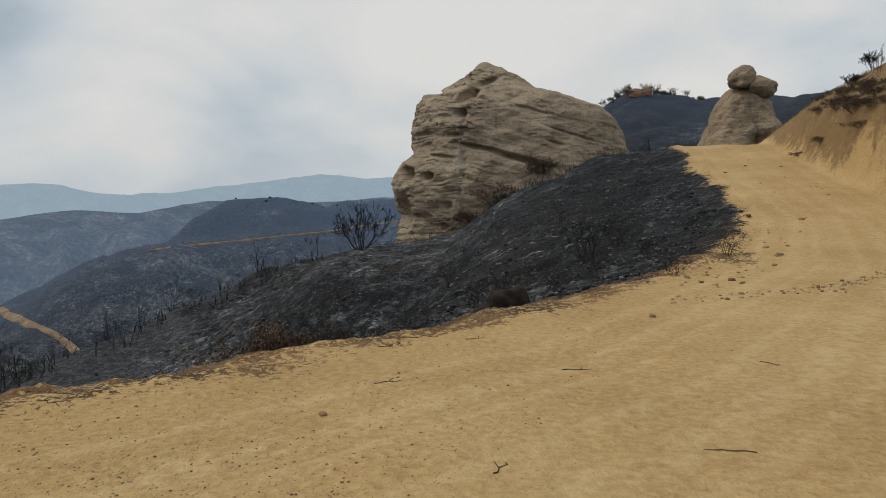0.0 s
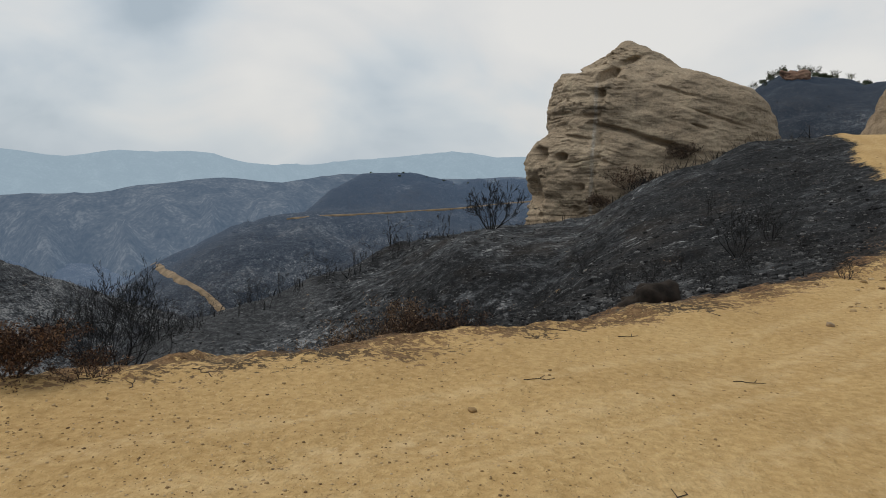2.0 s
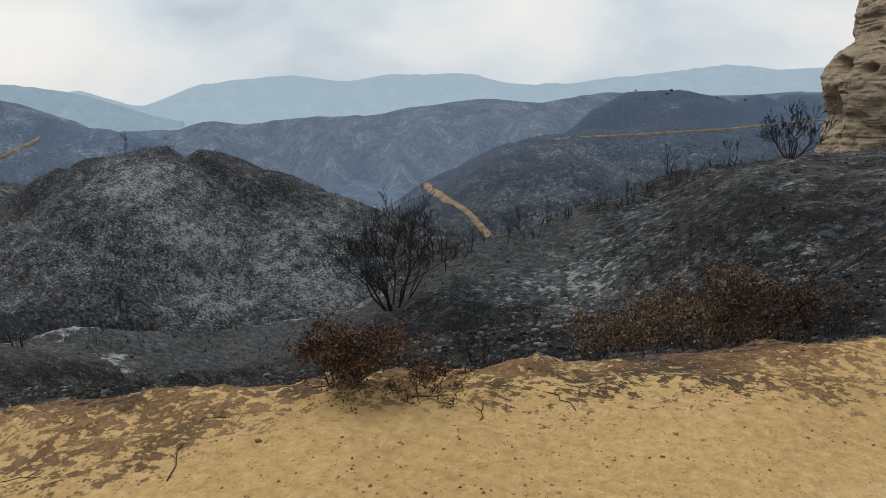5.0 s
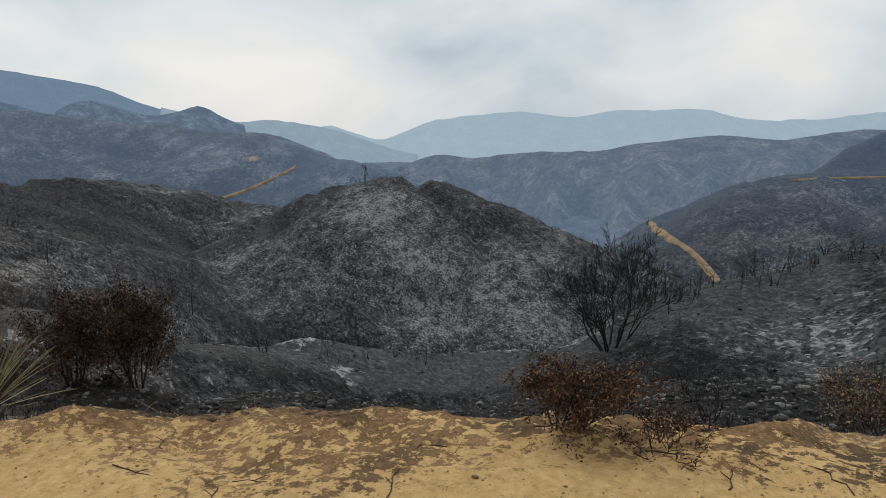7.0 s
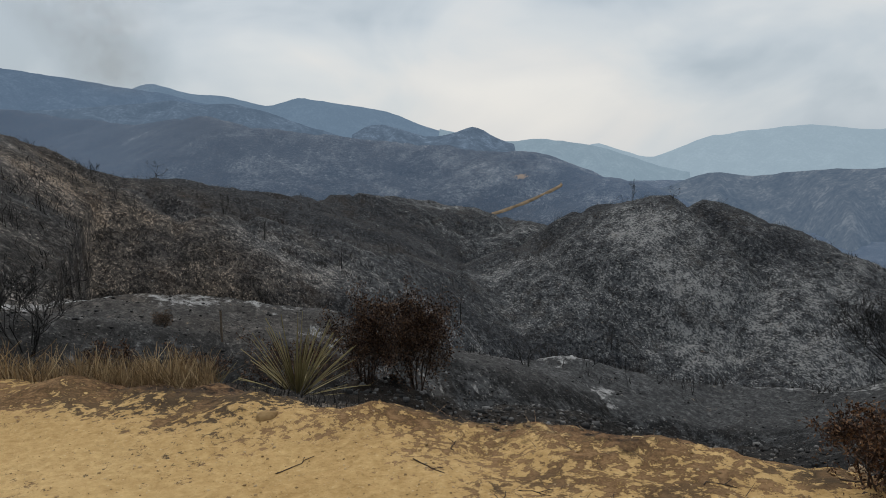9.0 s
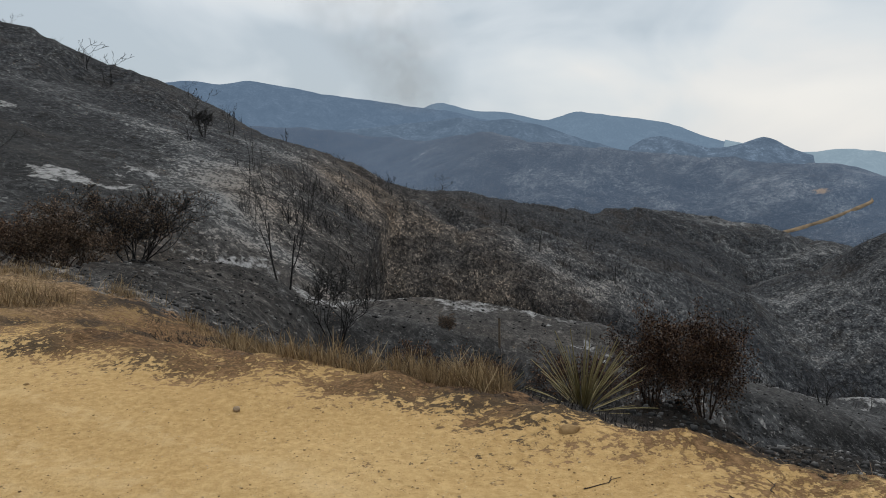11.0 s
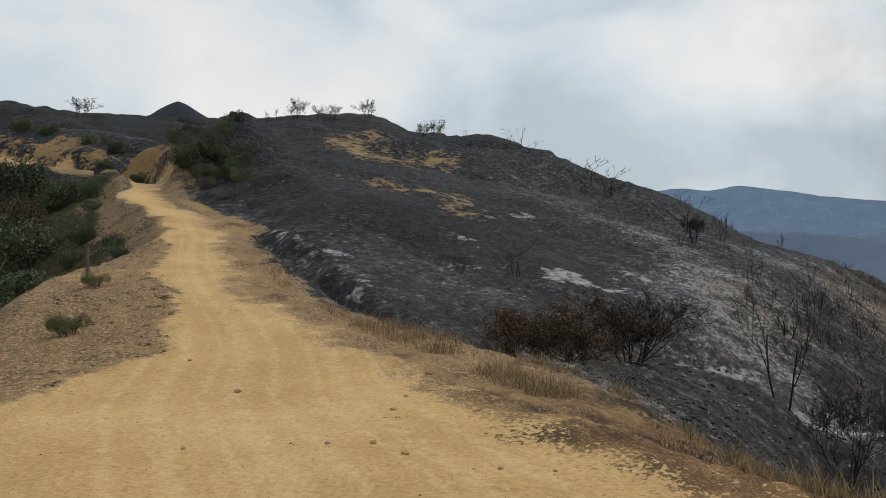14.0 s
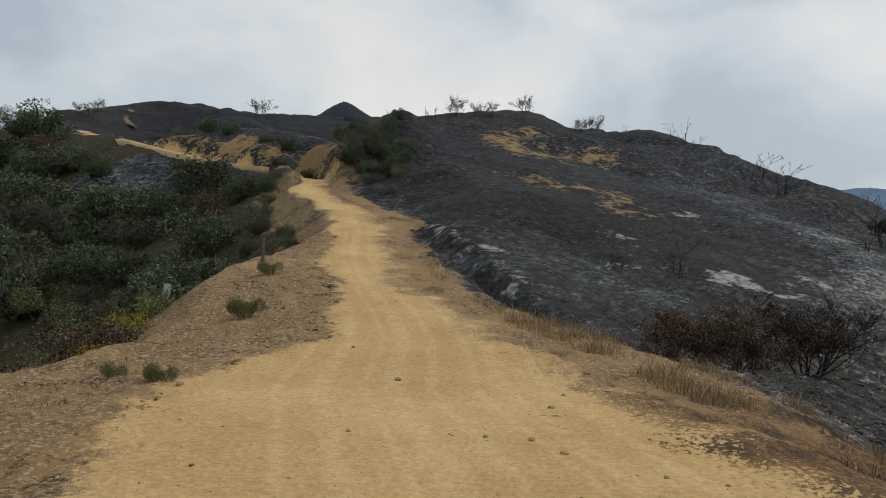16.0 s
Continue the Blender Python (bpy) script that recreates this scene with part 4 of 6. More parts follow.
def great_rock():
    # height, left and right reach, from the foot to the summit
    prof = ((-12, -23, 17), (-5.2, -20.8, 15), (-1, -20.5, 17), (1.6, -21.2, 19.1), (4.2, -21.6, 20.7), (6.3, -21.1, 21.4), (8.4, -19.3, 21.8), (10, -17.4, 21.8),
            (13.1, -17.5, 21), (15.8, -17.6, 19.6), (17.9, -17.1, 17.5), (19.4, -16, 13.9), (21, -14.7, 8.6), (22.6, -10.5, 4.9), (24.7, -7.7, 1.8), (25.7, -6.1, -0.3), (26.9, -4.3, -3.5))
    X, Y, Z, a = loft(prof, 340, 460, 13.0, 0.12)
    nx, ny = np.cos(a)[None, :] + 0 * X, np.sin(a)[None, :] + 0 * X
    left = smooth(0, -9, X)
    # bedding dips to the right on the smooth face and lies nearly level on the pitted one
    s = Z + 0.30 * np.maximum(X + 7, 0) - 0.05 * np.minimum(X + 7, 0) + 0.35 * fbm(X / 6, Y / 6, Z / 6, octaves=3, seed=3)
    d = 0.8 * fbm(X / 9, Y / 9, Z / 9, octaves=3, seed=14) + 0.42 * fbm(X / 2.4, Y / 2.4, Z / 1.6, octaves=4, seed=15) + 0.12 * left * fbm(X / 0.8, Y / 0.8, Z / 0.5, octaves=2, seed=23) + 0.14 * vnoise(s * 1.6, X / 9, seed=12)
    bed = 1 - np.abs(vnoise(s * 1.1, X / 12, seed=13))
    broken = smooth(-0.1, 0.4, vnoise(X / 3.5, Z / 2, Y / 3.5, seed=17))
    d = d - (0.15 + 0.25 * left) * smooth(0.88, 1.0, bed) * (0.2 + 0.8 * broken) - 0.2 * left * smooth(0.8, 1.0, 1 - np.abs(vnoise(s * 2.6, X / 5, seed=21))) * broken
    pit = vnoise(X / 0.9, Y / 0.9, s / 0.5, seed=18)
    d = d - 0.75 * smooth(0.36, 0.65, pit) * (0.15 + 0.85 * left) * smooth(-0.2, 0.4, vnoise(X / 4, Y / 4, s / 1.5, seed=22))
    # the blocky shoulder stands forward of the upper left face
    d = d - 0.5 * smooth(9.9, 9.2, Z) * smooth(-15, -19, X)
    front = ny < 0.2
    for hx, hz, w, h, deep, dip in ((-17.7, 6.1, 1.25, 1.15, 3.4, 0), (-13.9, 5.6, 1.0, 0.7, 2.4, 0), (-6.3, 19.9, 2.0, 0.9, 3.4, 0.5), (-3.2, 22.4, 2.2, 0.6, 1.8, 0.35), (-13.0, 21.3, 1.6, 0.6, 2.6, -0.2),
                                    (-7.9, 16.4, 1.0, 0.8, 2.2, 0), (-11.5, 9.0, 2.2, 0.35, 1.0, -0.15), (-5.0, 10.4, 3.6, 0.4, 1.4, -0.2), (3.5, 7.9, 5.2, 0.5, 1.9, -0.27), (-18.6, -0.6, 1.5, 2.6, 2.4, 0), (-10.0, 0.4, 0.8, 0.7, 1.4, 0),
                                    (8.8, 10.8, 1.3, 0.25, 0.8, -0.3), (4.5, 17.0, 5.0, 0.28, 0.6, -0.3), (12.0, 12.2, 4.5, 0.25, 0.6, -0.32), (-9.0, 12.6, 1.6, 0.4, 1.0, 0), (-14.5, 13.2, 2.0, 0.35, 0.7, 0)):
        q = ((X - hx) / w) ** 2 + ((Z - hz - dip * (X - hx)) / h) ** 2
        d = d - deep * np.exp(-q ** 1.6) * front
    # a cleft runs down the face where water has left a pale streak
    d = d - 0.55 * np.exp(-((X + 7.6 + 0.4 * np.sin(Z * 0.7)) / 0.35) ** 2) * smooth(-3, 0, Z) * smooth(20, 17, Z) * front
    fade = smooth(26.8, 24.5, Z) * 0.8 + 0.2
    X, Y = X + nx * d * fade, Y + ny * d * fade
    Z = Z + 0.35 * fbm(X / 3, Y / 3, Z / 3, octaves=3, seed=19) * smooth(10, 20, Z)
    co = np.stack([X, Y, Z], -1).reshape(-1, 3)
    quads = grid_quads(340, 460, True)
    me = mesh_from_arrays("great_rock", np.vstack([co]), quads)
    bm = bmesh.new()
    bm.from_mesh(me)
    bmesh.ops.holes_fill(bm, edges=[e for e in bm.edges if e.is_boundary], sides=0)
    bm.to_mesh(me)
    bm.free()
    me.materials.append(CLIFF_STONE)
    ob = new("rock_outcrop", me)
    ob.matrix_world = Matrix.Translation((11.8, 134.5, 0)) @ Matrix.Rotation(radians(-5), 4, "Z")
    return tagged(ob, "huge layered tan sandstone outcrop with weathered hollows", "rock")


great_rock()


def boulder_mesh(name, size, seed, mat, res=48, lump=0.22, grain=0.05):
    a, b = np.meshgrid(np.linspace(0, np.pi, res // 2), np.linspace(0, 2 * np.pi, res, endpoint=False), indexing="ij")
    x, y, z = np.sin(a) * np.cos(b), np.sin(a) * np.sin(b), np.cos(a)
    f = 1 + lump * fbm(x * 1.3 + seed, y * 1.3, z * 1.3, octaves=3, seed=seed) + grain * fbm(x * 6, y * 6, z * 6 + seed, octaves=2, seed=seed + 4)
    x, y, z = (np.sign(v) * np.abs(v) ** 0.85 for v in (x, y, z))
    me = mesh_from_arrays(name, np.stack([x * f * size[0], y * f * size[1], z * f * size[2]], -1).reshape(-1, 3), grid_quads(res // 2, res, True))
    me.materials.append(mat)
    return me


def boulder(label, x, y, z, size, seed, mat, turn=0, name="boulder", category="boulder", res=48, group="", lump=0.22):
    ob = new(name, boulder_mesh(name, size, seed, mat, res, lump))
    ob.matrix_world = pose(x, y, z, 0, 0, turn)
    return tagged(ob, label, category, group)


# the balanced rocks on the far side of the road's crest
def pedestal_rock():
    # height, left and right reach, from the foot to the worn top
    prof = ((4, -8.4, 9.6), (8, -8.2, 9.2), (11.4, -7.1, 8.7), (13.4, -6.4, 7.8), (15.2, -5.7, 6.9), (18.3, -4.6, 5.4), (19.6, -3.6, 4.4), (20.8, -2.3, 3.6), (21.6, -1.0, 2.4))
    X, Y, Z, a = loft(prof, 130, 180, 7.0, 0.10)
    nx, ny = np.cos(a)[None, :] + 0 * X, np.sin(a)[None, :] + 0 * X
    d = 0.75 * fbm(X / 5, Y / 5, Z / 5, octaves=3, seed=31) + 0.3 * fbm(X / 1.5, Y / 1.5, Z / 1.5, octaves=4, seed=32)
    # a hollow under the right side and a crease down the face
    d = d - 3.0 * np.exp(-(((X - 2.6) / 2.6) ** 2 + ((Z - 11.0) / 1.5) ** 2)) * (ny < 0.2) - 0.9 * np.exp(-((X - 0.6 - 0.22 * (18 - Z)) / 0.5) ** 2) * (ny < 0.2) * smooth(19, 16, Z)
    fade = smooth(21.6, 20, Z) * 0.8 + 0.2
    co = np.stack([X + nx * d * fade, Y + ny * d * fade, Z + 0.2 * fbm(X, Y, Z, seed=33)], -1).reshape(-1, 3)
    me = mesh_from_arrays("pedestal_rock", co, grid_quads(130, 180, True))
    bm = bmesh.new()
    bm.from_mesh(me)
    bmesh.ops.holes_fill(bm, edges=[e for e in bm.edges if e.is_boundary], sides=0)
    bm.to_mesh(me)
    bm.free()
    me.materials.append(SANDSTONE)
    ob = new("pedestal_rock", me)
    ob.matrix_world = pose(57.0, 139, 0)
    return tagged(ob, "broad brown sandstone pedestal rock with a dark hollow", "rock")


pedestal_rock()
top_boulder = boulder("rounded brown boulder balanced on a pedestal rock", 56.6, 137.6, 23.2, (2.5, 2.0, 1.75), 8, SANDSTONE, 10, res=70, lump=0.16)
top_boulder.matrix_world = pose(56.6, 137.6, 23.2, 0, -28, 10)
side_boulder = boulder("leaning brown boulder resting on a pedestal rock", 60.3, 137.2, 21.6, (2.7, 2.3, 1.75), 9, SANDSTONE, 0, res=70, lump=0.16)
side_boulder.matrix_world = pose(60.3, 137.2, 21.4, 0, 24, 0)
boulder("red rock crag on a burnt hilltop", 80.5, 301.5, 42.2, (4.6, 3.0, 2.8), 21, RED_ROCK, 0, "rock_crag", "rock", 90, lump=0.5)
boulder("pale brown rock face on a burnt hillside", 85.0, 292, 33.6, (4.0, 3.0, 2.6), 23, RED_ROCK, 0, "rock_crag", "rock", 90, lump=0.35)


# ---- plants ----
CHAR = simple("charred_wood", ((0.35, (0.012, 0.012, 0.013)), (0.7, (0.045, 0.042, 0.04))), 12, 0.85, 0.4, 0.01)
SCORCHED = simple("scorched_twig", ((0.35, (0.03, 0.022, 0.018)), (0.7, (0.09, 0.065, 0.05))), 12, 0.9)
WOOD = simple("weathered_post", ((0.3, (0.07, 0.055, 0.042)), (0.7, (0.17, 0.135, 0.10))), 20, 0.9, 0.4, 0.004)


def leaf_material(name, a, b, c):
    mat, nt, bsdf = material(name)
    geo = nt.nodes.new("ShaderNodeNewGeometry")
    info = nt.nodes.new("ShaderNodeObjectInfo")
    col = ramp_of(nt, geo.outputs["Random Per Island"], ((0.0, a), (0.55, b), (1.0, c)))
    shade = math_of(nt, "ADD", math_of(nt, "MULTIPLY", info.outputs["Random"], 0.5), 0.72)
    n = nt.nodes.new("ShaderNodeVectorMath")
    n.operation = "SCALE"
    nt.links.new(col, n.inputs[0])
    nt.links.new(shade, n.inputs["Scale"])
    nt.links.new(n.outputs["Vector"], bsdf.inputs["Base Color"])
    bsdf.inputs["Roughness"].default_value = 0.7
    return mat


RUST_LEAF = leaf_material("rust_leaf", (0.016, 0.009, 0.007), (0.066, 0.032, 0.019), (0.22, 0.125, 0.068))
DRY_LEAF = leaf_material("dry_leaf", (0.04, 0.024, 0.016), (0.135, 0.082, 0.048), (0.33, 0.225, 0.135))
BROWN_LEAF = leaf_material("brown_leaf", (0.035, 0.024, 0.018), (0.10, 0.066, 0.044), (0.19, 0.13, 0.085))
GREEN_LEAF = leaf_material("green_leaf", (0.040, 0.052, 0.030), (0.085, 0.107, 0.058), (0.15, 0.172, 0.095))
OLIVE_LEAF = leaf_material("olive_leaf", (0.06, 0.066, 0.026), (0.14, 0.143, 0.055), (0.24, 0.22, 0.095))
YELLOW_LEAF = leaf_material("yellow_flower", (0.12, 0.11, 0.03), (0.3, 0.24, 0.03), (0.5, 0.38, 0.04))
GRASS_BLADE = leaf_material("grass_blade", (0.11, 0.072, 0.036), (0.28, 0.192, 0.10), (0.50, 0.375, 0.215))
BLADE = leaf_material("yucca_blade", (0.085, 0.078, 0.035), (0.21, 0.175, 0.082), (0.42, 0.335, 0.19))
STUBBLE = leaf_material("burnt_stubble", (0.008, 0.008, 0.009), (0.02, 0.019, 0.019), (0.06, 0.053, 0.048))


def part(name, me, mat, parent, label=""):
    if mat is not None:
        me.materials.append(mat)
    ob = new(name, me)
    ob.parent = parent
    return tagged(ob, label)


def tube_mesh(name, paths, sides=5):
    """Tapered tubes along lists of (x, y, z, radius)."""
    co, quads, base = [], [], 0
    ang = np.arange(sides) * 2 * np.pi / sides
    for path in paths:
        p = np.array(path, float)
        tan = np.gradient(p[:, :3], axis=0)
        tan /= np.linalg.norm(tan, axis=1)[:, None] + 1e-9
        ref = np.where(np.abs(tan[:, 2:3]) > 0.9, np.array([[1.0, 0, 0]]), np.array([[0, 0, 1.0]]))
        u = np.cross(tan, ref)
        u /= np.linalg.norm(u, axis=1)[:, None] + 1e-9
        v = np.cross(tan, u)
        ring = p[:, None, :3] + p[:, 3:4, None] * (u[:, None] * np.cos(ang)[None, :, None] + v[:, None] * np.sin(ang)[None, :, None])
        co.append(ring.reshape(-1, 3))
        quads.append(grid_quads(len(p), sides, True) + base)
        base += len(p) * sides
    return mesh_from_arrays(name, np.vstack(co), np.vstack(quads))


def grow(rng, start, way, length, radius, level, levels, out, tips, bend=0.35, fork=(2, 3), shrink=0.68, lift=0.15, thin=0.0022):
    n = 4
    p, d = np.array(start, float), np.array(way, float)
    path = [(*p, radius)]
    for k in range(n):
        d = d + rng.normal(0, bend / n * 1.3, 3) + np.array([0, 0, lift / n])
        d /= np.linalg.norm(d)
        p = p + d * length / n
        path.append((*p, max(radius * (1 - 0.5 * (k + 1) / n), thin)))
    out[min(level, 2)].append(path)
    if level >= levels:
        tips.append(p)
        return
    for _ in range(rng.integers(fork[0], fork[1] + 1)):
        side = rng.normal(0, 1, 3)
        side -= side.dot(d) * d
        side /= np.linalg.norm(side) + 1e-9
        w = d * 0.8 + side * rng.uniform(0.35, 0.8)
        k = rng.integers(2, n + 1)
        grow(rng, path[k][:3], w / np.linalg.norm(w), length * shrink * rng.uniform(0.75, 1.15), path[k][3] * 0.72, level + 1, levels, out, tips, bend, fork, shrink, lift, thin)


def skeleton_of(seed, h, width, stems, levels, radius, fork=(2, 3), bend=0.4, lift=0.3, thin=0.0022, splay=1.0):
    """Stems, limbs and twigs of a bush or tree scaled to a height and a width."""
    rng = np.random.default_rng(seed)
    out, tips = ([], [], []), []
    for k in range(stems):
        a = 2 * np.pi * (k + rng.uniform(0, 0.7)) / stems
        tilt = splay * rng.uniform(0.15, 0.75) if stems > 1 else 0.1
        w = np.array([np.cos(a) * tilt, np.sin(a) * tilt, 1.0])
        grow(rng, (0.1 * np.cos(a), 0.1 * np.sin(a), -0.15), w / np.linalg.norm(w), 1.0 * rng.uniform(0.8, 1.15), radius, 0, levels, out, tips, bend, fork, 0.7, lift, thin)
    pts = np.array([q[:3] for g in out for path in g for q in path])
    top, wide = np.percentile(pts[:, 2], 99.5), np.percentile(np.abs(pts[:, :2]), 96)
    sx, sz = width / 2 / wide, h / top
    scale = lambda path: [(q[0] * sx, q[1] * sx, q[2] * sz, q[3]) for q in path]
    return [[scale(p) for p in g] for g in out], np.array(tips) * np.array([sx, sx, sz])


def bare_tree(name, label, category, x, y, h, width, seed, stems=4, levels=4, radius=0.05, mat=None, fork=(2, 3), group="", bend=0.4, sink=0.0, thin=0.004, splay=1.0):
    groups, _ = skeleton_of(seed, h, width, stems, levels, radius, fork, bend, 0.3, thin, splay)
    root = new(name)
    root.matrix_world = pose(x, y, ground_z(x, y) - sink)
    tagged(root, label, category, group)
    for path in groups[0]:
        part("stem", tube_mesh("stem", [path], 7), mat or CHAR, root)
    tagged(part("brushwood", tube_mesh("brushwood", groups[1] + groups[2], 4), mat or CHAR, root), kind="stuff")
    return root


def leaf_cloud(name, centres, count, spread, size, seed, droop=0.0, aspect=0.5):
    """Small folded leaves scattered round the twig ends."""
    rng = np.random.default_rng(seed)
    c = centres[rng.integers(0, len(centres), count)] + rng.normal(0, 1, (count, 3)) * spread
    u = rng.normal(0, 1, (count, 3)) + np.array([0, 0, -droop])
    u /= np.linalg.norm(u, axis=1)[:, None]
    v = np.cross(u, rng.normal(0, 1, (count, 3)))
    v /= np.linalg.norm(v, axis=1)[:, None] + 1e-9
    s = size * rng.uniform(0.6, 1.4, (count, 1))
    w = np.cross(u, v) * s * 0.18
    quad = np.stack([c - u * s * 0.5, c + v * s * aspect * 0.5 + w, c + u * s * 0.5, c - v * s * aspect * 0.5 + w], 1)
    return mesh_from_arrays(name, quad.reshape(-1, 3), np.arange(count * 4).reshape(-1, 4))


def mound(rng, n, h, width, lumps):
    """Points through a low, lumpy half-dome, denser towards its skin."""
    c = np.stack([rng.uniform(-0.36, 0.36, lumps) * width, rng.uniform(-0.36, 0.36, lumps) * width, rng.uniform(0.25, 0.68, lumps) * h], -1)
    size = rng.uniform(0.13, 0.24, lumps) * (12 / lumps) ** 0.4
    k = rng.integers(0, lumps, n)
    v = rng.normal(0, 1, (n, 3))
    v /= np.linalg.norm(v, axis=1)[:, None]
    p = c[k] + v * (size[k] * rng.uniform(0.55, 1.0, n))[:, None] * np.array([width, width, 1.5 * h])
    p[:, 2] = np.abs(p[:, 2])
    return p


def leafy_bush(name, label, category, x, y, h, width, seed, leaves, size, leaf_mat, stem_mat, stems=6, levels=3, radius=0.02, spread=0.1, group="", droop=0.5, aspect=0.5, sink=0.0, lumps=12, fill=0.6, thin=0.0025):
    groups, tips = skeleton_of(seed, h, width, stems, levels, radius, (2, 3), 0.45, 0.3, thin)
    rng = np.random.default_rng(seed + 5)
    root = new(name)
    root.matrix_world = pose(x, y, ground_z(x, y) - sink)
    tagged(root, label, category, group)
    for path in groups[0]:
        part("stem", tube_mesh("stem", [path], 5), stem_mat, root)
    tagged(part("brushwood", tube_mesh("brushwood", groups[1] + groups[2], 4), stem_mat, root), kind="stuff")
    mids = np.array([q[:3] for path in groups[2] for q in path[2:]]) if groups[2] else tips
    centres = np.vstack([tips, mids])
    centres = np.vstack([centres[rng.integers(0, len(centres), int(leaves * (1 - fill)) + 1)], mound(rng, int(leaves * fill) + 1, h, width, lumps)])
    tagged(part("crown", leaf_cloud("crown", centres, leaves, spread, size, seed + 1, droop, aspect), leaf_mat, root), kind="stuff")
    return root


# bare burnt trees
bare_tree("burnt_tree", "tall many-stemmed burnt tree with bare black twigs on an ash slope", "tree", -24.0, 34.4, 6.6, 7.4, 3, 10, 6, 0.075, fork=(2, 3), thin=0.0085, splay=2.0)
bare_tree("burnt_shrub", "bare black shrub on the crest of a burnt spur", "shrub", -5.2, 45.6, 3.0, 3.2, 7, 9, 5, 0.04, thin=0.009, splay=1.8)
bare_tree("burnt_tree", "slender charred tree beside a leafless shrub below the road", "tree", -29.2, -4.6, 5.6, 3.2, 12, 2, 5, 0.045, fork=(2, 3), thin=0.0055)
bare_tree("burnt_shrub", "bare round charred shrub below the road shoulder", "shrub", -28.6, -2.6, 3.0, 3.6, 15, 7, 5, 0.035, thin=0.008)
for x, y, z, h, w, seed in ((8.6, 122.6, 0.6, 3.4, 6.5, 601), (16.6, 123.2, 5.6, 2.2, 4.5, 602), (4.0, 122.5, -2.5, 2.0, 4, 603), (12.5, 122.4, 0.2, 2.6, 6, 604)):
    ledge = leafy_bush("singed_bush", "dark singed bush at the foot of the sandstone outcrop", "bush", x, y, h, w, seed, 1500, 0.28, BROWN_LEAF, CHAR, 6, 2, 0.05, 0.25, group="bushes under the rock", thin=0.02)
    ledge.matrix_world = pose(x, y, z)
# rust-leaved scorched shrubs along the edge
def scorched(label, x, y, h, width, seed, leaves, size, leaf=None, stem=None, stems=9, levels=4, radius=0.02, spread=0.05, fill=0.12, thin=0.004, lumps=10, sink=0.05):
    return leafy_bush("scorched_bush", label, "shrub", x, y, h, width, seed, leaves, size, leaf or RUST_LEAF, stem or SCORCHED, stems, levels, radius, spread, lumps=lumps, fill=fill, thin=thin, sink=sink, aspect=0.42)


scorched("wide rust-brown scorched shrub with curled dead leaves below the road", -3.5, 13.0, 1.55, 2.3, 31, 11000, 0.050, DRY_LEAF, stems=11, spread=0.06)
scorched("rust-brown scorched shrub with thin bare twigs beside its larger neighbour", -2.4, 12.6, 1.15, 1.7, 30, 5500, 0.048, spread=0.06)
scorched("low straggling rust-brown scorched shrub below the road", -4.7, 12.2, 0.8, 1.9, 32, 3600, 0.046, DRY_LEAF, stems=7, spread=0.07)
scorched("small dark red-brown scorched shrub at the road's crumbling edge", -4.33, 4.98, 0.46, 0.72, 33, 6500, 0.024, radius=0.009, spread=0.022, thin=0.002)
scorched("sparse scorched twigs beside a dark red-brown shrub", -3.85, 5.25, 0.28, 0.6, 43, 900, 0.022, radius=0.007, spread=0.025, thin=0.002, stems=6)
scorched("tall rust-red scorched shrub with dense dead leaves below the road", -14.7, 6.1, 2.05, 1.5, 34, 13000, 0.050, stems=8, spread=0.07, fill=0.3, lumps=7)
scorched("rust-red scorched shrub leaning over a yucca", -14.4, 5.0, 1.75, 1.3, 35, 8500, 0.048, stems=7, spread=0.06, fill=0.25, lumps=6)
scorched("sparse rust-brown shrub with bare twigs behind a yucca", -14.2, 3.7, 1.15, 1.6, 41, 2600, 0.045, stems=8, spread=0.06)
scorched("rust-brown shrub scorched to its twigs beside a small yucca", -15.6, 1.9, 0.95, 1.2, 42, 3600, 0.045, stems=8, spread=0.05)
scorched("brown scorched shrub with sparse dead leaves by the verge", -23.2, -9.8, 2.3, 3.4, 36, 13000, 0.075, BROWN_LEAF, SCORCHED, 12, 5, 0.03, 0.10, 0.2, 0.007)
scorched("dark charred shrub with thin brown twigs by the verge", -23.9, -8.0, 2.3, 3.0, 37, 5200, 0.07, BROWN_LEAF, CHAR, 13, 5, 0.03, 0.10, 0.1, 0.008)
scorched("rust-brown singed shrub merging into its neighbours by the verge", -23.0, -11.9, 1.6, 2.2, 39, 6000, 0.07, RUST_LEAF, SCORCHED, 9, 4, 0.025, 0.09, 0.2, 0.006)
scorched("small scorched shrub with dry brown leaves on the shoulder", -12.6, 0.9, 0.75, 0.7, 38, 1300, 0.04, stems=7, levels=3, radius=0.01, spread=0.04)
scorched("small round dark charred bush on the ash bench", -34.6, 1.6, 0.75, 0.8, 40, 1600, 0.06, BROWN_LEAF, CHAR, 7, 3, 0.012, 0.05, 0.5)


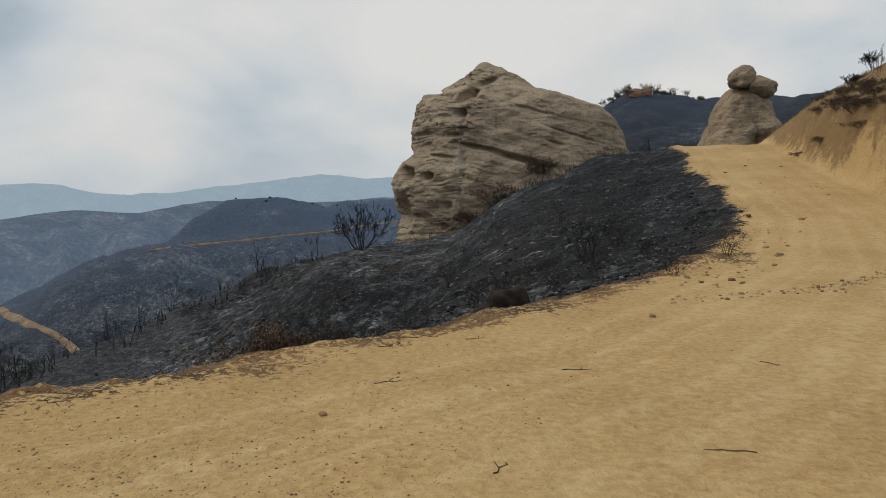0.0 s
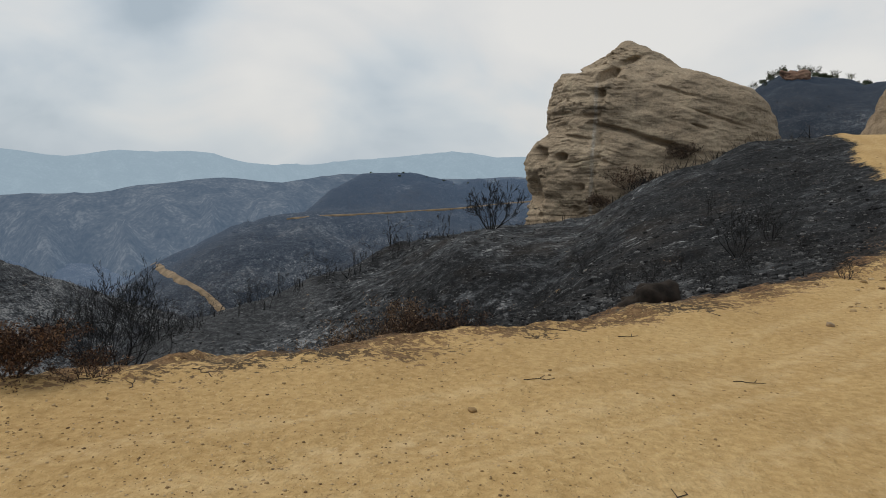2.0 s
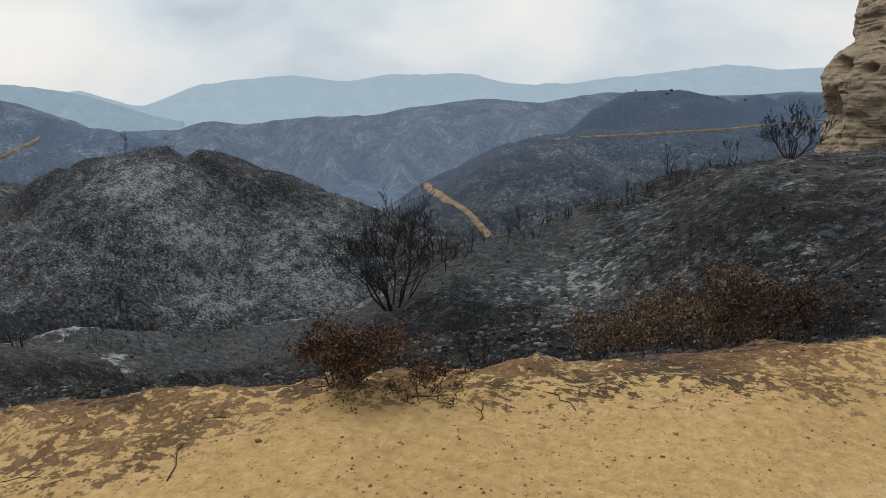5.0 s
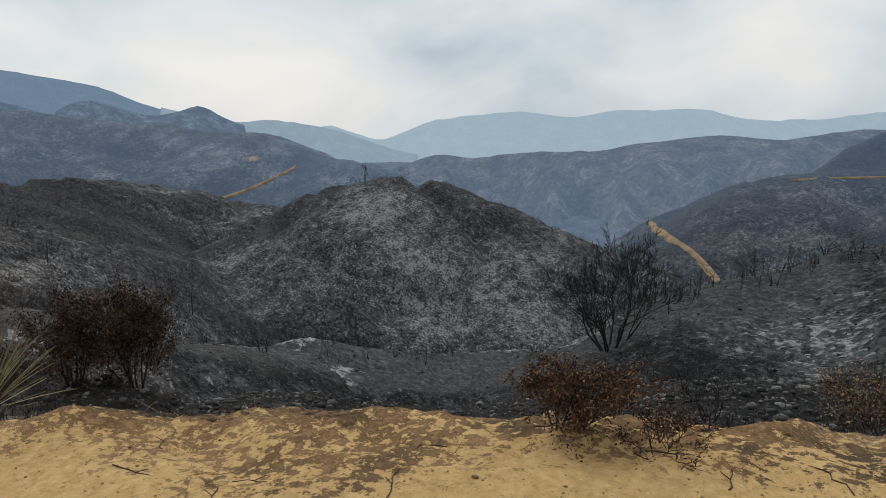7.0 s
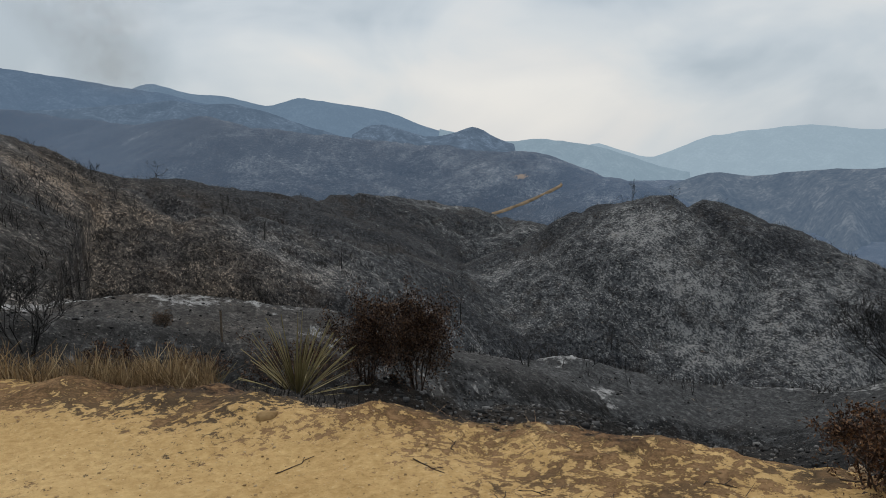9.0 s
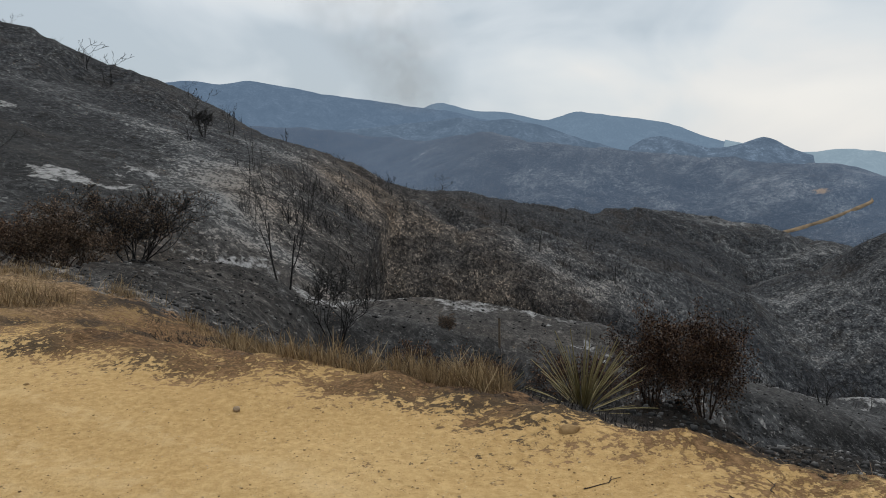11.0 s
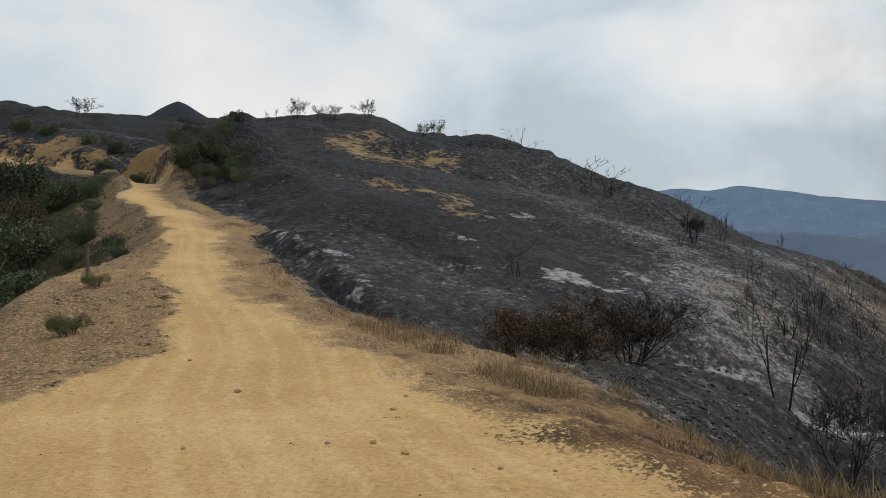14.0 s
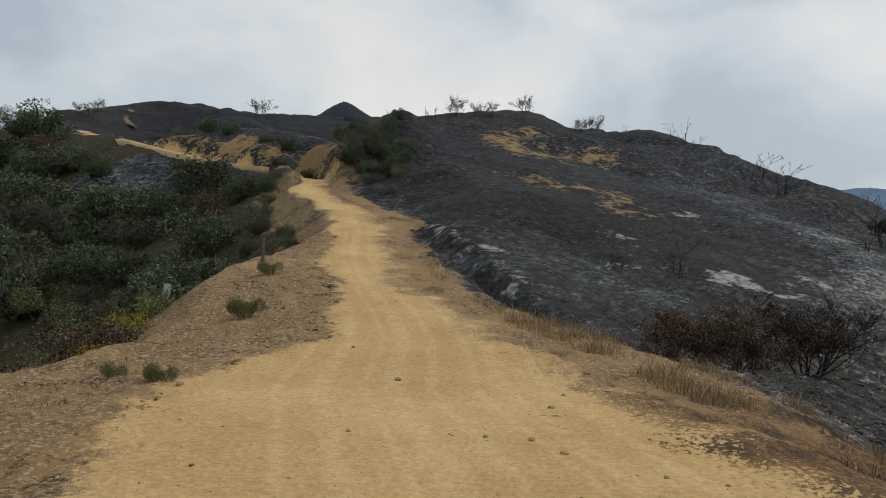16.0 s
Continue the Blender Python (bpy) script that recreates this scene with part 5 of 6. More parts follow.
# ---- yucca ----
def yucca(label, x, y, h, blades, seed, group=""):
    rng = np.random.default_rng(seed)
    root = new("yucca")
    root.matrix_world = pose(x, y, ground_z(x, y))
    tagged(root, label, "yucca", group)
    meshes = []
    for k in range(6):
        n, length = 7, 1.0
        t = np.linspace(0, 1, n)
        sag = (0.02, 0.06, 0.12, 0.2, 0.03, 0.1)[k]
        w = 0.0095 * (1 - t ** 2.2) + 0.001
        zc = t * length
        yc = sag * t ** 2
        co = np.concatenate([np.stack([-w, yc + 0.004, zc], -1), np.stack([0 * w, yc - 0.006, zc], -1), np.stack([w, yc + 0.004, zc], -1)])
        q = np.concatenate([np.stack([np.arange(n - 1), np.arange(1, n), np.arange(1, n) + n, np.arange(n - 1) + n], -1) + o for o in (0, n)])
        me = mesh_from_arrays("blade", co, q)
        me.materials.append(BLADE)
        meshes.append(me)
    for k in range(blades):
        a = rng.uniform(0, 360)
        tilt = abs(rng.normal(0, 40)) + 3
        ob = new("blade", meshes[k % 6])
        ob.parent = root
        s = h * rng.uniform(0.6, 1.12) * (1.0 if tilt < 60 else 0.85)
        ob.matrix_local = pose(0, 0, 0.02, 0, 0, a) @ pose(0, 0.03, 0, -min(tilt, 82), 0, 0) @ Matrix.Diagonal((s * 1.1, s, s, 1))
    return root


yucca("green and straw-coloured yucca rosette of stiff blades", -12.0, 3.3, 1.15, 95, 3)
yucca("dry straw-coloured yucca rosette at the burnt shoulder", -12.9, 2.2, 0.55, 34, 5)
yucca("small dry yucca rosette with straw-coloured blades", -15.2, 1.0, 0.6, 40, 4)


# ---- posts and sign ----
def post(label, x, y, h, r, lean):
    root = new("marker_post")
    root.matrix_world = pose(x, y, ground_z(x, y), lean, 0, 0)
    tagged(root, label, "post")
    z = np.linspace(-0.2, h, 12)
    path = [(0.006 * math.sin(3 * k), 0.005 * math.cos(2 * k), v, r * (1.0 - 0.04 * math.sin(k))) for k, v in enumerate(z)]
    part("shaft", tube_mesh("shaft", [path], 9), WOOD, root)
    me = tube_mesh("cap", [[(0, 0, h - 0.02, r * 1.02), (0, 0, h + 0.015, r * 0.8), (0, 0, h + 0.02, 0.002)]], 9)
    part("cap", me, CHAR, root)
    return root


post("thin scorched wooden marker post on the ash bench", -33.5, 3.9, 1.35, 0.05, 0)
post("weathered wooden post where a side path leaves the road", -14.6, -23.9, 0.95, 0.06, 2)
PALE = simple("pale_metal", ((0.3, (0.30, 0.31, 0.30)), (0.7, (0.45, 0.45, 0.43))), 6, 0.6)


def small_sign(x, y):
    root = new("small_sign")
    z = ground_z(x, y)
    root.matrix_world = pose(x, y, z, 0, 0, 150)
    tagged(root, "small grey metal sign plate on a thin stake among bushes", "sign")
    part("stake", tube_mesh("stake", [[(0, 0, -0.1, 0.02), (0, 0, 1.75, 0.02)]], 8), WOOD, root)
    bm = bmesh.new()
    bmesh.ops.create_cube(bm, size=1, matrix=Matrix.Translation((0, 0.03, 1.75)) @ Matrix.Diagonal((0.26, 0.012, 0.42, 1)))
    bmesh.ops.bevel(bm, geom=bm.edges[:], offset=0.004, segments=1)
    me = bpy.data.meshes.new("plate")
    bm.to_mesh(me)
    bm.free()
    part("plate", me, PALE, root)


small_sign(-12.2, -26.8)

# ---- stones ----
CHAR_ROCK = simple("sooty_rock", ((0.3, (0.012, 0.010, 0.009)), (0.7, (0.055, 0.042, 0.032))), 5, 0.92, 0.6, 0.03)
boulder("large dark brown rock half buried at the road's edge", 0.95, 11.7, ground_z(0.95, 11.7) - 0.03, (0.40, 0.28, 0.34), 44, CHAR_ROCK, 15, "edge_rock", "rock", 48, lump=0.5)
for label, x, y, size, seed in (
        ("flat pinkish stone at the burnt shoulder", -7.35, 2.25, 0.12, 51), ("rounded brown stone under a scorched shrub", -4.75, 5.35, 0.09, 52),
        ("brown clod lying on the dirt road", -9.4, -9.0, 0.09, 53), ("pale flat stone on the dirt road", -8.5, -5.2, 0.07, 54),
        ("pale round stone on the road's litter", -6.2, -10.4, 0.10, 55), ("brown clod lying on the dirt road", 2.6, 9.0, 0.08, 56),
        ("small clod on the tan road", -0.9, 5.2, 0.05, 57), ("small clod on the tan road", -8.6, -3.4, 0.05, 58),
        ("flat stone beside the verge", -8.2, -0.6, 0.06, 59), ("small clod on the tan road", -6.9, -6.8, 0.06, 60),
        ("grey stone on the brown verge", -8.3, -12.9, 0.10, 61), ("small clod on the tan road", -10.4, -11.8, 0.06, 62),
        ("pale round stone on the road", -8.4, -4.6, 0.07, 66), ("flat brown stone on the road", -10.2, -6.3, 0.08, 67), ("brown stone on the road", -8.1, -5.6, 0.06, 68),
        ("small pale stone on the road", -11.1, -6.8, 0.06, 69), ("pale rounded stone on the brown verge", -6.7, -13.4, 0.13, 70), ("brown clod on the rising road", 7.4, 15.9, 0.12, 71), ("flat brown stone on the rising road", 11.1, 22.4, 0.14, 72),
        ("pale stone near the shoulder", -7.8, 3.4, 0.07, 63), ("small clod on the tan road", -4.3, 1.6, 0.03, 64)):
    boulder(label, x, y, ground_z(x, y) + size * 0.16, (size * 0.7, size * 0.55, size * 0.36), seed, STONE if seed % 3 else CLOD, seed * 40, "stone", "stone", 20, "stones on the road")


# ---- twigs on the road ----
def fallen_twig(x, y, length, turn, seed):
    rng = np.random.default_rng(seed)
    n = 6
    path = []
    for k in range(n):
        s = (k / (n - 1) - 0.5) * length
        px_, py_ = x + s * math.cos(turn) + rng.normal(0, 0.01), y + s * math.sin(turn) + rng.normal(0, 0.012)
        path.append((px_ - x, py_ - y, ground_z(px_, py_) - ground_z(x, y) + 0.004, 0.0042 * (1 - 0.6 * k / n)))
    side = [path[3], (path[3][0] + 0.07 * math.cos(turn + 0.8), path[3][1] + 0.07 * math.sin(turn + 0.8), path[3][2] + 0.012, 0.003)]
    root = new("fallen_twig")
    root.matrix_world = pose(x, y, ground_z(x, y))
    tagged(root, "dry dark twig lying on the dirt road", "twig", "twigs on the road")
    part("stick", tube_mesh("stick", [path], 5), SCORCHED, root)
    part("side_shoot", tube_mesh("side_shoot", [side], 4), SCORCHED, root)


twig_rng = np.random.default_rng(77)
for x, y, length, turn in ((2.6, 3.3, 0.35, 2.6), (3.1, 3.0, 0.25, 0.4), (1.7, 4.3, 0.3, 2.9), (0.3, 4.0, 0.22, 1.1), (-0.5, 6.0, 0.25, 0.2), (1.2, 6.5, 0.28, 0.3), (2.9, 6.4, 0.2, 2.2),
                           (-5.9, 0.9, 0.45, 2.4), (-6.4, 2.3, 0.3, 1.9), (-4.6, 3.9, 0.4, 2.2), (-5.2, 3.2, 0.5, 2.5), (-3.4, 5.1, 0.25, 2.0), (-7.2, -2.6, 0.35, 0.6), (-9.8, -6.0, 0.3, 2.0)):
    fallen_twig(x, y, length, turn, int(twig_rng.integers(1, 9999)))
# scorched twigs along the crumbling north edge
edge_line = ROAD[4:10]
for _ in range(44):
    t = twig_rng.uniform(0.6, len(edge_line) - 1.2)
    k = int(t)
    p, q = edge_line[k], edge_line[k + 1]
    f, n = t - k, math.hypot(q[0] - p[0], q[1] - p[1])
    reach = p[3] + f * (q[3] - p[3]) + twig_rng.uniform(-0.7, 0.8)
    x, y = p[0] + f * (q[0] - p[0]) + reach * (q[1] - p[1]) / n, p[1] + f * (q[1] - p[1]) - reach * (q[0] - p[0]) / n
    fallen_twig(x, y, twig_rng.uniform(0.12, 0.3), twig_rng.uniform(0, 3.1), int(twig_rng.integers(1, 9999)))


# ---- green scrub in the unburnt valley and on the cut ----
def scrub(label, seed, leaf, size, h, width, leaves, x, y, lumps=8):
    return leafy_bush("scrub_bush", label, "bush", x, y, h, width, seed, leaves, size, leaf, SCORCHED, 5, 2, 0.035, 0.05, group="valley scrub", droop=0.1, aspect=0.6, lumps=lumps, fill=0.95, thin=0.006, sink=0.1)


SAGE_LEAF = leaf_material("sage_leaf", (0.05, 0.056, 0.04), (0.10, 0.108, 0.075), (0.19, 0.19, 0.14))
protos = [scrub("dense dark green scrub bush in the valley", 201, GREEN_LEAF, 0.13, 2.2, 3.4, 4200, -10.5, -36.0),
          scrub("rounded dark green scrub bush with an uneven crown", 202, GREEN_LEAF, 0.12, 1.8, 2.8, 3600, -6.5, -31.0, 6),
          scrub("olive drab scrub bush with dry twigs", 203, OLIVE_LEAF, 0.075, 1.7, 2.6, 7000, -8.0, -24.5, 7),
          scrub("grey-green brush thinned by drought", 204, SAGE_LEAF, 0.08, 2.0, 3.0, 5500, -16.0, -40.0, 9),
          scrub("tall dark green thicket with rounded heads", 205, GREEN_LEAF, 0.14, 3.0, 4.0, 5200, -14.0, -47.0, 11),
          scrub("dull brown-green half-dry brush", 206, BROWN_LEAF, 0.075, 1.5, 2.4, 4200, -12.0, -31.0, 7)]
place_rng = np.random.default_rng(11)
spots = []
while len(spots) < 200:
    x, y = place_rng.uniform(-40, 22), place_rng.uniform(-125, -13)
    d_, s_, rz_, rw_ = road_info(np.array([x]), np.array([y]))
    dist = math.hypot(x + 1.7, y - 1.2)
    if s_[0] <= 0 or d_[0] - rw_[0] < (5.2 if y > -30 else 3.2 if y > -52 else 7.5) or math.degrees(math.atan2(-(x + 1.7), y - 1.2)) % 360 > 184:
        continue
    if any(math.hypot(x - a, y - b) < (1.5 if dist < 45 else 2.1) for a, b in spots):
        continue
    if dist > 55 and place_rng.uniform() < 0.35 or math.hypot((x + 27) / 1.4, y + 71) < 4.5:
        continue
    spots.append((x, y))
for x, y in spots:
    dist = math.hypot(x + 1.7, y - 1.2)
    k = int(place_rng.choice([0, 1, 3, 4, 5], p=[0.36, 0.24, 0.18, 0.14, 0.08])) if dist > 48 else int(place_rng.choice([0, 1, 2, 3], p=[0.25, 0.35, 0.25, 0.15])) if dist > 32 else int(place_rng.choice([2, 3, 5], p=[0.6, 0.2, 0.2]))
    s = place_rng.uniform(0.6, 1.35) * (0.9 if dist < 32 else 1.3 + 0.25 * (dist > 60))
    m = pose(x, y, ground_z(x, y) - 0.15, 0, 0, place_rng.uniform(0, 360))
    ob = copy_thing(protos[k], m)
    ob.scale = (s, s, s * place_rng.uniform(0.8, 1.1))
# taller brush on the nose above the bend and along the cut
for x, y, s, k in ((-34.9, -48.5, 0.8, 0), (-36.0, -49.8, 0.9, 3), (-38.7, -47.3, 0.9, 0), (-37.4, -48.8, 0.95, 0), (-38.5, -50.4, 0.9, 3), (-40.2, -51.4, 0.8, 0), (-41.6, -52.2, 0.65, 3), (-41.2, -49.1, 0.7, 3),
                   (-35.6, -46.9, 0.75, 1), (-37.0, -45.6, 0.8, 0), (-39.8, -48.0, 0.7, 0), (-34.6, -45.0, 0.5, 3), (-36.4, -43.6, 0.6, 3), (-35.0, -42.0, 0.45, 2), (-43.2, -53.6, 0.5, 0), (-38.0, -52.0, 0.7, 0),
                   (-32.6, -40.2, 0.4, 3), (-38.4, -64.6, 0.6, 0), (-38.2, -67.5, 0.6, 3), (-37.6, -53.8, 0.6, 0), (-38.0, -78.0, 0.8, 1), (-36.6, -80.5, 0.8, 0), (-36.0, -87.0, 0.8, 0), (-34.4, -90.5, 0.6, 0),
                   (-37.8, -69.5, 0.5, 0), (-30.2, -60.5, 0.7, 0), (-30.6, -57.6, 0.6, 1), (-28.0, -56.0, 0.7, 0), (-22.6, -36.5, 0.4, 1), (-21.0, -33.0, 0.45, 1), (-19.6, -31.5, 0.4, 2), (-33.8, -53.8, 0.5, 0), (-32.3, -55.4, 0.5, 1), (-28.0, -49.0, 0.6, 0), (-29.8, -52.0, 0.55, 1),
                   (-25.9, -45.0, 0.45, 0), (-24.2, -42.6, 0.55, 3), (-22.8, -40.4, 0.55, 0), (-21.2, -38.0, 0.5, 1), (-19.4, -35.4, 0.5, 0), (-17.6, -33.0, 0.5, 2), (-26.6, -50.6, 0.8, 0)):
    ob = copy_thing(protos[k], pose(x, y, ground_z(x, y) - 0.15, 0, 0, 57 * s * 100))
    ob.scale = (s, s, s * 1.05)
# dark scrub along the far crests
for line, count, size in ((MESA[2:6], 12, 0.42), (RIGHT_HILL[1:7], 20, 0.9)):
    for _ in range(count):
        t = place_rng.uniform(0, len(line) - 1.001)
        k = int(t)
        x, y = (line[k][j] + (t - k) * (line[k + 1][j] - line[k][j]) + place_rng.normal(0, 3.0) for j in (0, 1))
        ob = copy_thing(protos[int(place_rng.choice([0, 1, 4]))], pose(x, y, ground_z(x, y) - 0.3, 0, 0, place_rng.uniform(0, 360)))
        f = size * place_rng.uniform(0.5, 1.0)
        ob.scale = (f, f, f)
        tagged(ob, "dark scrub bush on a distant burnt crest", group="far scrub")
# low green and flowering tufts on the verge
for x, y, s, k, mat in ((-10.2, -16.2, 0.34, 2, None), (-6.1, -10.9, 0.2, 2, None), (-5.6, -11.6, 0.16, 2, None), (-14.4, -26.0, 0.5, 1, None), (-13.6, -21.4, 0.3, 2, None), (-16.6, -27.6, 0.5, 1, None)):
    ob = copy_thing(protos[k], pose(x, y, ground_z(x, y) - 0.02, 0, 0, 300 * s))
    ob.scale = (s, s, s)
for x, y, s, k in ((-3.6, -24.6, 1.25, 2), (-5.4, -25.6, 1.2, 2), (-2.6, -21.4, 1.1, 2), (-6.9, -27.4, 1.0, 1), (-4.4, -21.8, 0.7, 2), (-1.4, -18.8, 0.8, 2), (-8.6, -28.6, 0.9, 2), (-10.6, -29.5, 0.8, 1)):
    ob = copy_thing(protos[k], pose(x, y, ground_z(x, y) - 0.1, 0, 0, 211 * s))
    ob.scale = (s, s, s * 1.1)
for k, (x, y) in enumerate(((-8.3, -20.4), (-9.6, -22.8), (-6.9, -18.3), (-11.0, -24.0), (-7.6, -19.2), (-5.8, -17.4), (-10.2, -22.2), (-8.9, -21.6))):
    leafy_bush("flowering_bush", "low bush with yellow flowers at the valley's edge", "bush", x, y, 0.7, 1.2, 301 + k, 700, 0.07, YELLOW_LEAF if k % 3 else OLIVE_LEAF, SCORCHED, 6, 2, 0.01, 0.08,
               group="flowering bushes", lumps=8, fill=0.8)

# ---- charred snags on the hills ----
snag_protos = [bare_tree("burnt_snag", "bare charred snag on a burnt hillside", "tree", -78.0, -20.0, 3.2, 1.8, 401, 2, 4, 0.05, group="charred snags", thin=0.011),
               bare_tree("burnt_snag", "leafless blackened shrub on a burnt hillside", "tree", -70.5, -20.5, 2.4, 2.4, 402, 6, 5, 0.04, group="charred snags", thin=0.013),
               bare_tree("burnt_snag", "thin leaning charred stem on a burnt hillside", "tree", -79.8, 34.6, 4.2, 2.2, 403, 1, 4, 0.08, fork=(1, 2), group="charred snags", thin=0.012, bend=0.7),
               bare_tree("burnt_snag", "low charred shrub of thin bare twigs on a near slope", "tree", 4.6, 23.0, 1.7, 1.9, 404, 7, 4, 0.02, group="charred snags", thin=0.005),
               bare_tree("burnt_snag", "spreading burnt tree with a few bare crooked limbs", "tree", -87.5, -39.0, 3.4, 4.4, 405, 3, 4, 0.06, group="charred snags", thin=0.018, fork=(1, 2), bend=0.6)]
snag_rng = np.random.default_rng(5)
places = [(-113, 83.3, 1.25, 0), (-65.2, -75.5, 0.6, 0), (-67.5, -76.0, 0.55, 0), (-88.5, -50, 1.1, 2), (-84.5, -35.0, 1.1, 4), (-34.9, -18.7, 0.62, 4), (-32.0, -20.3, 0.7, 3), (-36.4, -20.0, 0.6, 3), (-66.3, -20.4, 0.8, 4), (-78.3, -23.6, 1.1, 4),
          (-118, 84, 0.7, 4), (-105, 86, 0.7, 4), (-122, 2, 0.9, 4), (-104.6, -204.9, 1.6, 4), (-12.4, 48.5, 0.55, 2), (-8.5, 47.8, 0.6, 0), (-15.5, 44.2, 0.45, 4), (-17.0, 42.8, 0.4, 0),
          (-18.5, 41.6, 0.5, 4), (-19.8, 40.6, 0.4, 0), (-21.6, 39.4, 0.5, 4), (-22.4, 37.5, 0.4, 2), (-14.0, 45.5, 0.35, 0), (5.9, 24.6, 0.8, 3), (1.0, 12.6, 0.6, 3), (-1.7, 10.4, 0.4, 3), (-0.6, 11.2, 0.35, 3), (-7.6, 9.4, 0.25, 3), (-9.0, 8.2, 0.22, 3), (-11.5, 8.4, 0.25, 3), (-10.2, 6.9, 0.2, 3), (-12.8, 9.5, 0.3, 3),
          (2.2, 14.0, 0.35, 3), (-1.4, 27.6, 0.5, 3), (0.2, 30.0, 0.6, 3), (-6.8, 34.0, 0.6, 3), (-8.0, 31.0, 0.6, 3), (-11.8, 27.0, 0.6, 3), (-6.2, 10.5, 0.5, 3), (-7.4, 7.0, 0.3, 3), (-6.6, 7.4, 0.3, 3)]
# bare stems along the spur's lower crest and in the draw behind it
for _ in range(30):
    t = snag_rng.uniform(0, 1)
    x, y = -9.0 - 20 * t + snag_rng.normal(0, 1.2), 47.5 - 6 * t + snag_rng.normal(0, 1.6)
    places.append((x, y, snag_rng.uniform(0.3, 0.62), int(snag_rng.choice([0, 2, 4, 4]))))
for _ in range(34):
    x, y = snag_rng.uniform(-14, 8), snag_rng.uniform(13, 42)
    places.append((x, y, snag_rng.uniform(0.15, 0.45), 3))
for t in np.linspace(0.05, 0.95, 14):
    line = BIG_HILL[3:9]
    k = int(t * (len(line) - 1))
    f = t * (len(line) - 1) - k
    x, y = (line[k][j] + f * (line[k + 1][j] - line[k][j]) for j in (0, 1))
    places.append((x + snag_rng.uniform(0, 7), y + snag_rng.uniform(-3, 3), snag_rng.uniform(0.3, 0.6), int(snag_rng.choice([0, 4]))))
for _ in range(26):
    x, y = snag_rng.uniform(-95, -40), snag_rng.uniform(-10, 80)
    places.append((x, y, snag_rng.uniform(0.4, 0.9), int(snag_rng.choice([0, 2, 4]))))
for x, y, s, k in places:
    ob = copy_thing(snag_protos[k], pose(x, y, ground_z(x, y) - 0.05, 0, 0, snag_rng.uniform(0, 360)))
    ob.scale = (s, s, s)
# trees that kept some leaves along the big hill's skyline
sky_tree = leafy_bush("hilltop_tree", "small singed tree with sparse leaves on a hilltop", "tree", -71.5, -76.5, 2.6, 3.0, 501, 420, 0.2, OLIVE_LEAF, CHAR, 4, 3, 0.05, 0.2, group="hilltop trees", fill=0.35, thin=0.02)
for x, y, s in ((-75.5, -76.0, 0.75), (-78.0, -75.6, 0.7), (-82.0, -72.6, 0.9), (-87.5, -66.5, 0.8), (-91.0, -66.5, 1.0), (-114.6, -221, 2.1), (-47, -192, 1.0), (-55, -205, 1.1), (-56, -198, 1.2), (-62, -212, 1.2), (-44, -188, 1.0), (69, 310, 1.2), (90, 307, 1.6), (75, 309, 1.4), (79, 309, 1.2), (86, 308, 1.4), (97, 306, 1.3), (102, 304, 1.2), (88, 308, 1.2)):
    ob = copy_thing(sky_tree, pose(x, y, ground_z(x, y) - 0.1, 0, 0, 37 * x))
    ob.scale = (s, s, s)

lone = copy_thing(sky_tree, pose(59.4, 140.4, 20.6, 0, 0, 20))
lone.scale = (0.95, 0.95, 1.45)
tagged(lone, "small dark green tree growing behind balanced boulders")
# dry brush on the road bank
bank_brush = leafy_bush("dry_brush", "dark brown dry brush on the ochre road bank", "shrub", 17.7, 31.4, 0.75, 1.6, 701, 1500, 0.07, BROWN_LEAF, SCORCHED, 8, 3, 0.012, 0.06, group="brush on the bank", fill=0.5, thin=0.006, lumps=7)
brush_rng = np.random.default_rng(71)
for x, y, s in ((18.6, 36.0, 0.8), (18.3, 33.9, 1.0), (17.5, 29.8, 1.1), (17.6, 29.1, 0.9), (17.3, 30.2, 1.0), (18.1, 32.4, 1.0), (18.6, 32.0, 1.1), (18.3, 30.6, 1.1), (18.9, 34.6, 0.9), (19.0, 31.2, 1.0),
                (18.2, 28.4, 1.0), (18.0, 36.6, 0.7), (17.9, 34.4, 0.7), (19.4, 33.4, 0.9), (20.6, 36.0, 0.6), (18.8, 29.4, 0.9), (17.9, 27.4, 0.8), (17.2, 28.0, 0.6), (19.4, 37.4, 0.6)):
    ob = copy_thing(bank_brush, pose(x, y, ground_z(x, y) - 0.08, 0, 0, brush_rng.uniform(0, 360)))
    ob.scale = (0.75 * s, 0.75 * s, 0.75 * s * brush_rng.uniform(0.5, 1.0))
for x, y, s, k in ((19.3, 34.6, 0.35, 1), (21.4, 36.4, 0.4, 1), (22.0, 36.8, 0.35, 0), (21.0, 35.2, 0.3, 0)):
    ob = copy_thing(snag_protos[k], pose(x, y, ground_z(x, y) - 0.05, 0, 0, 91 * x))
    ob.scale = (s, s, s)


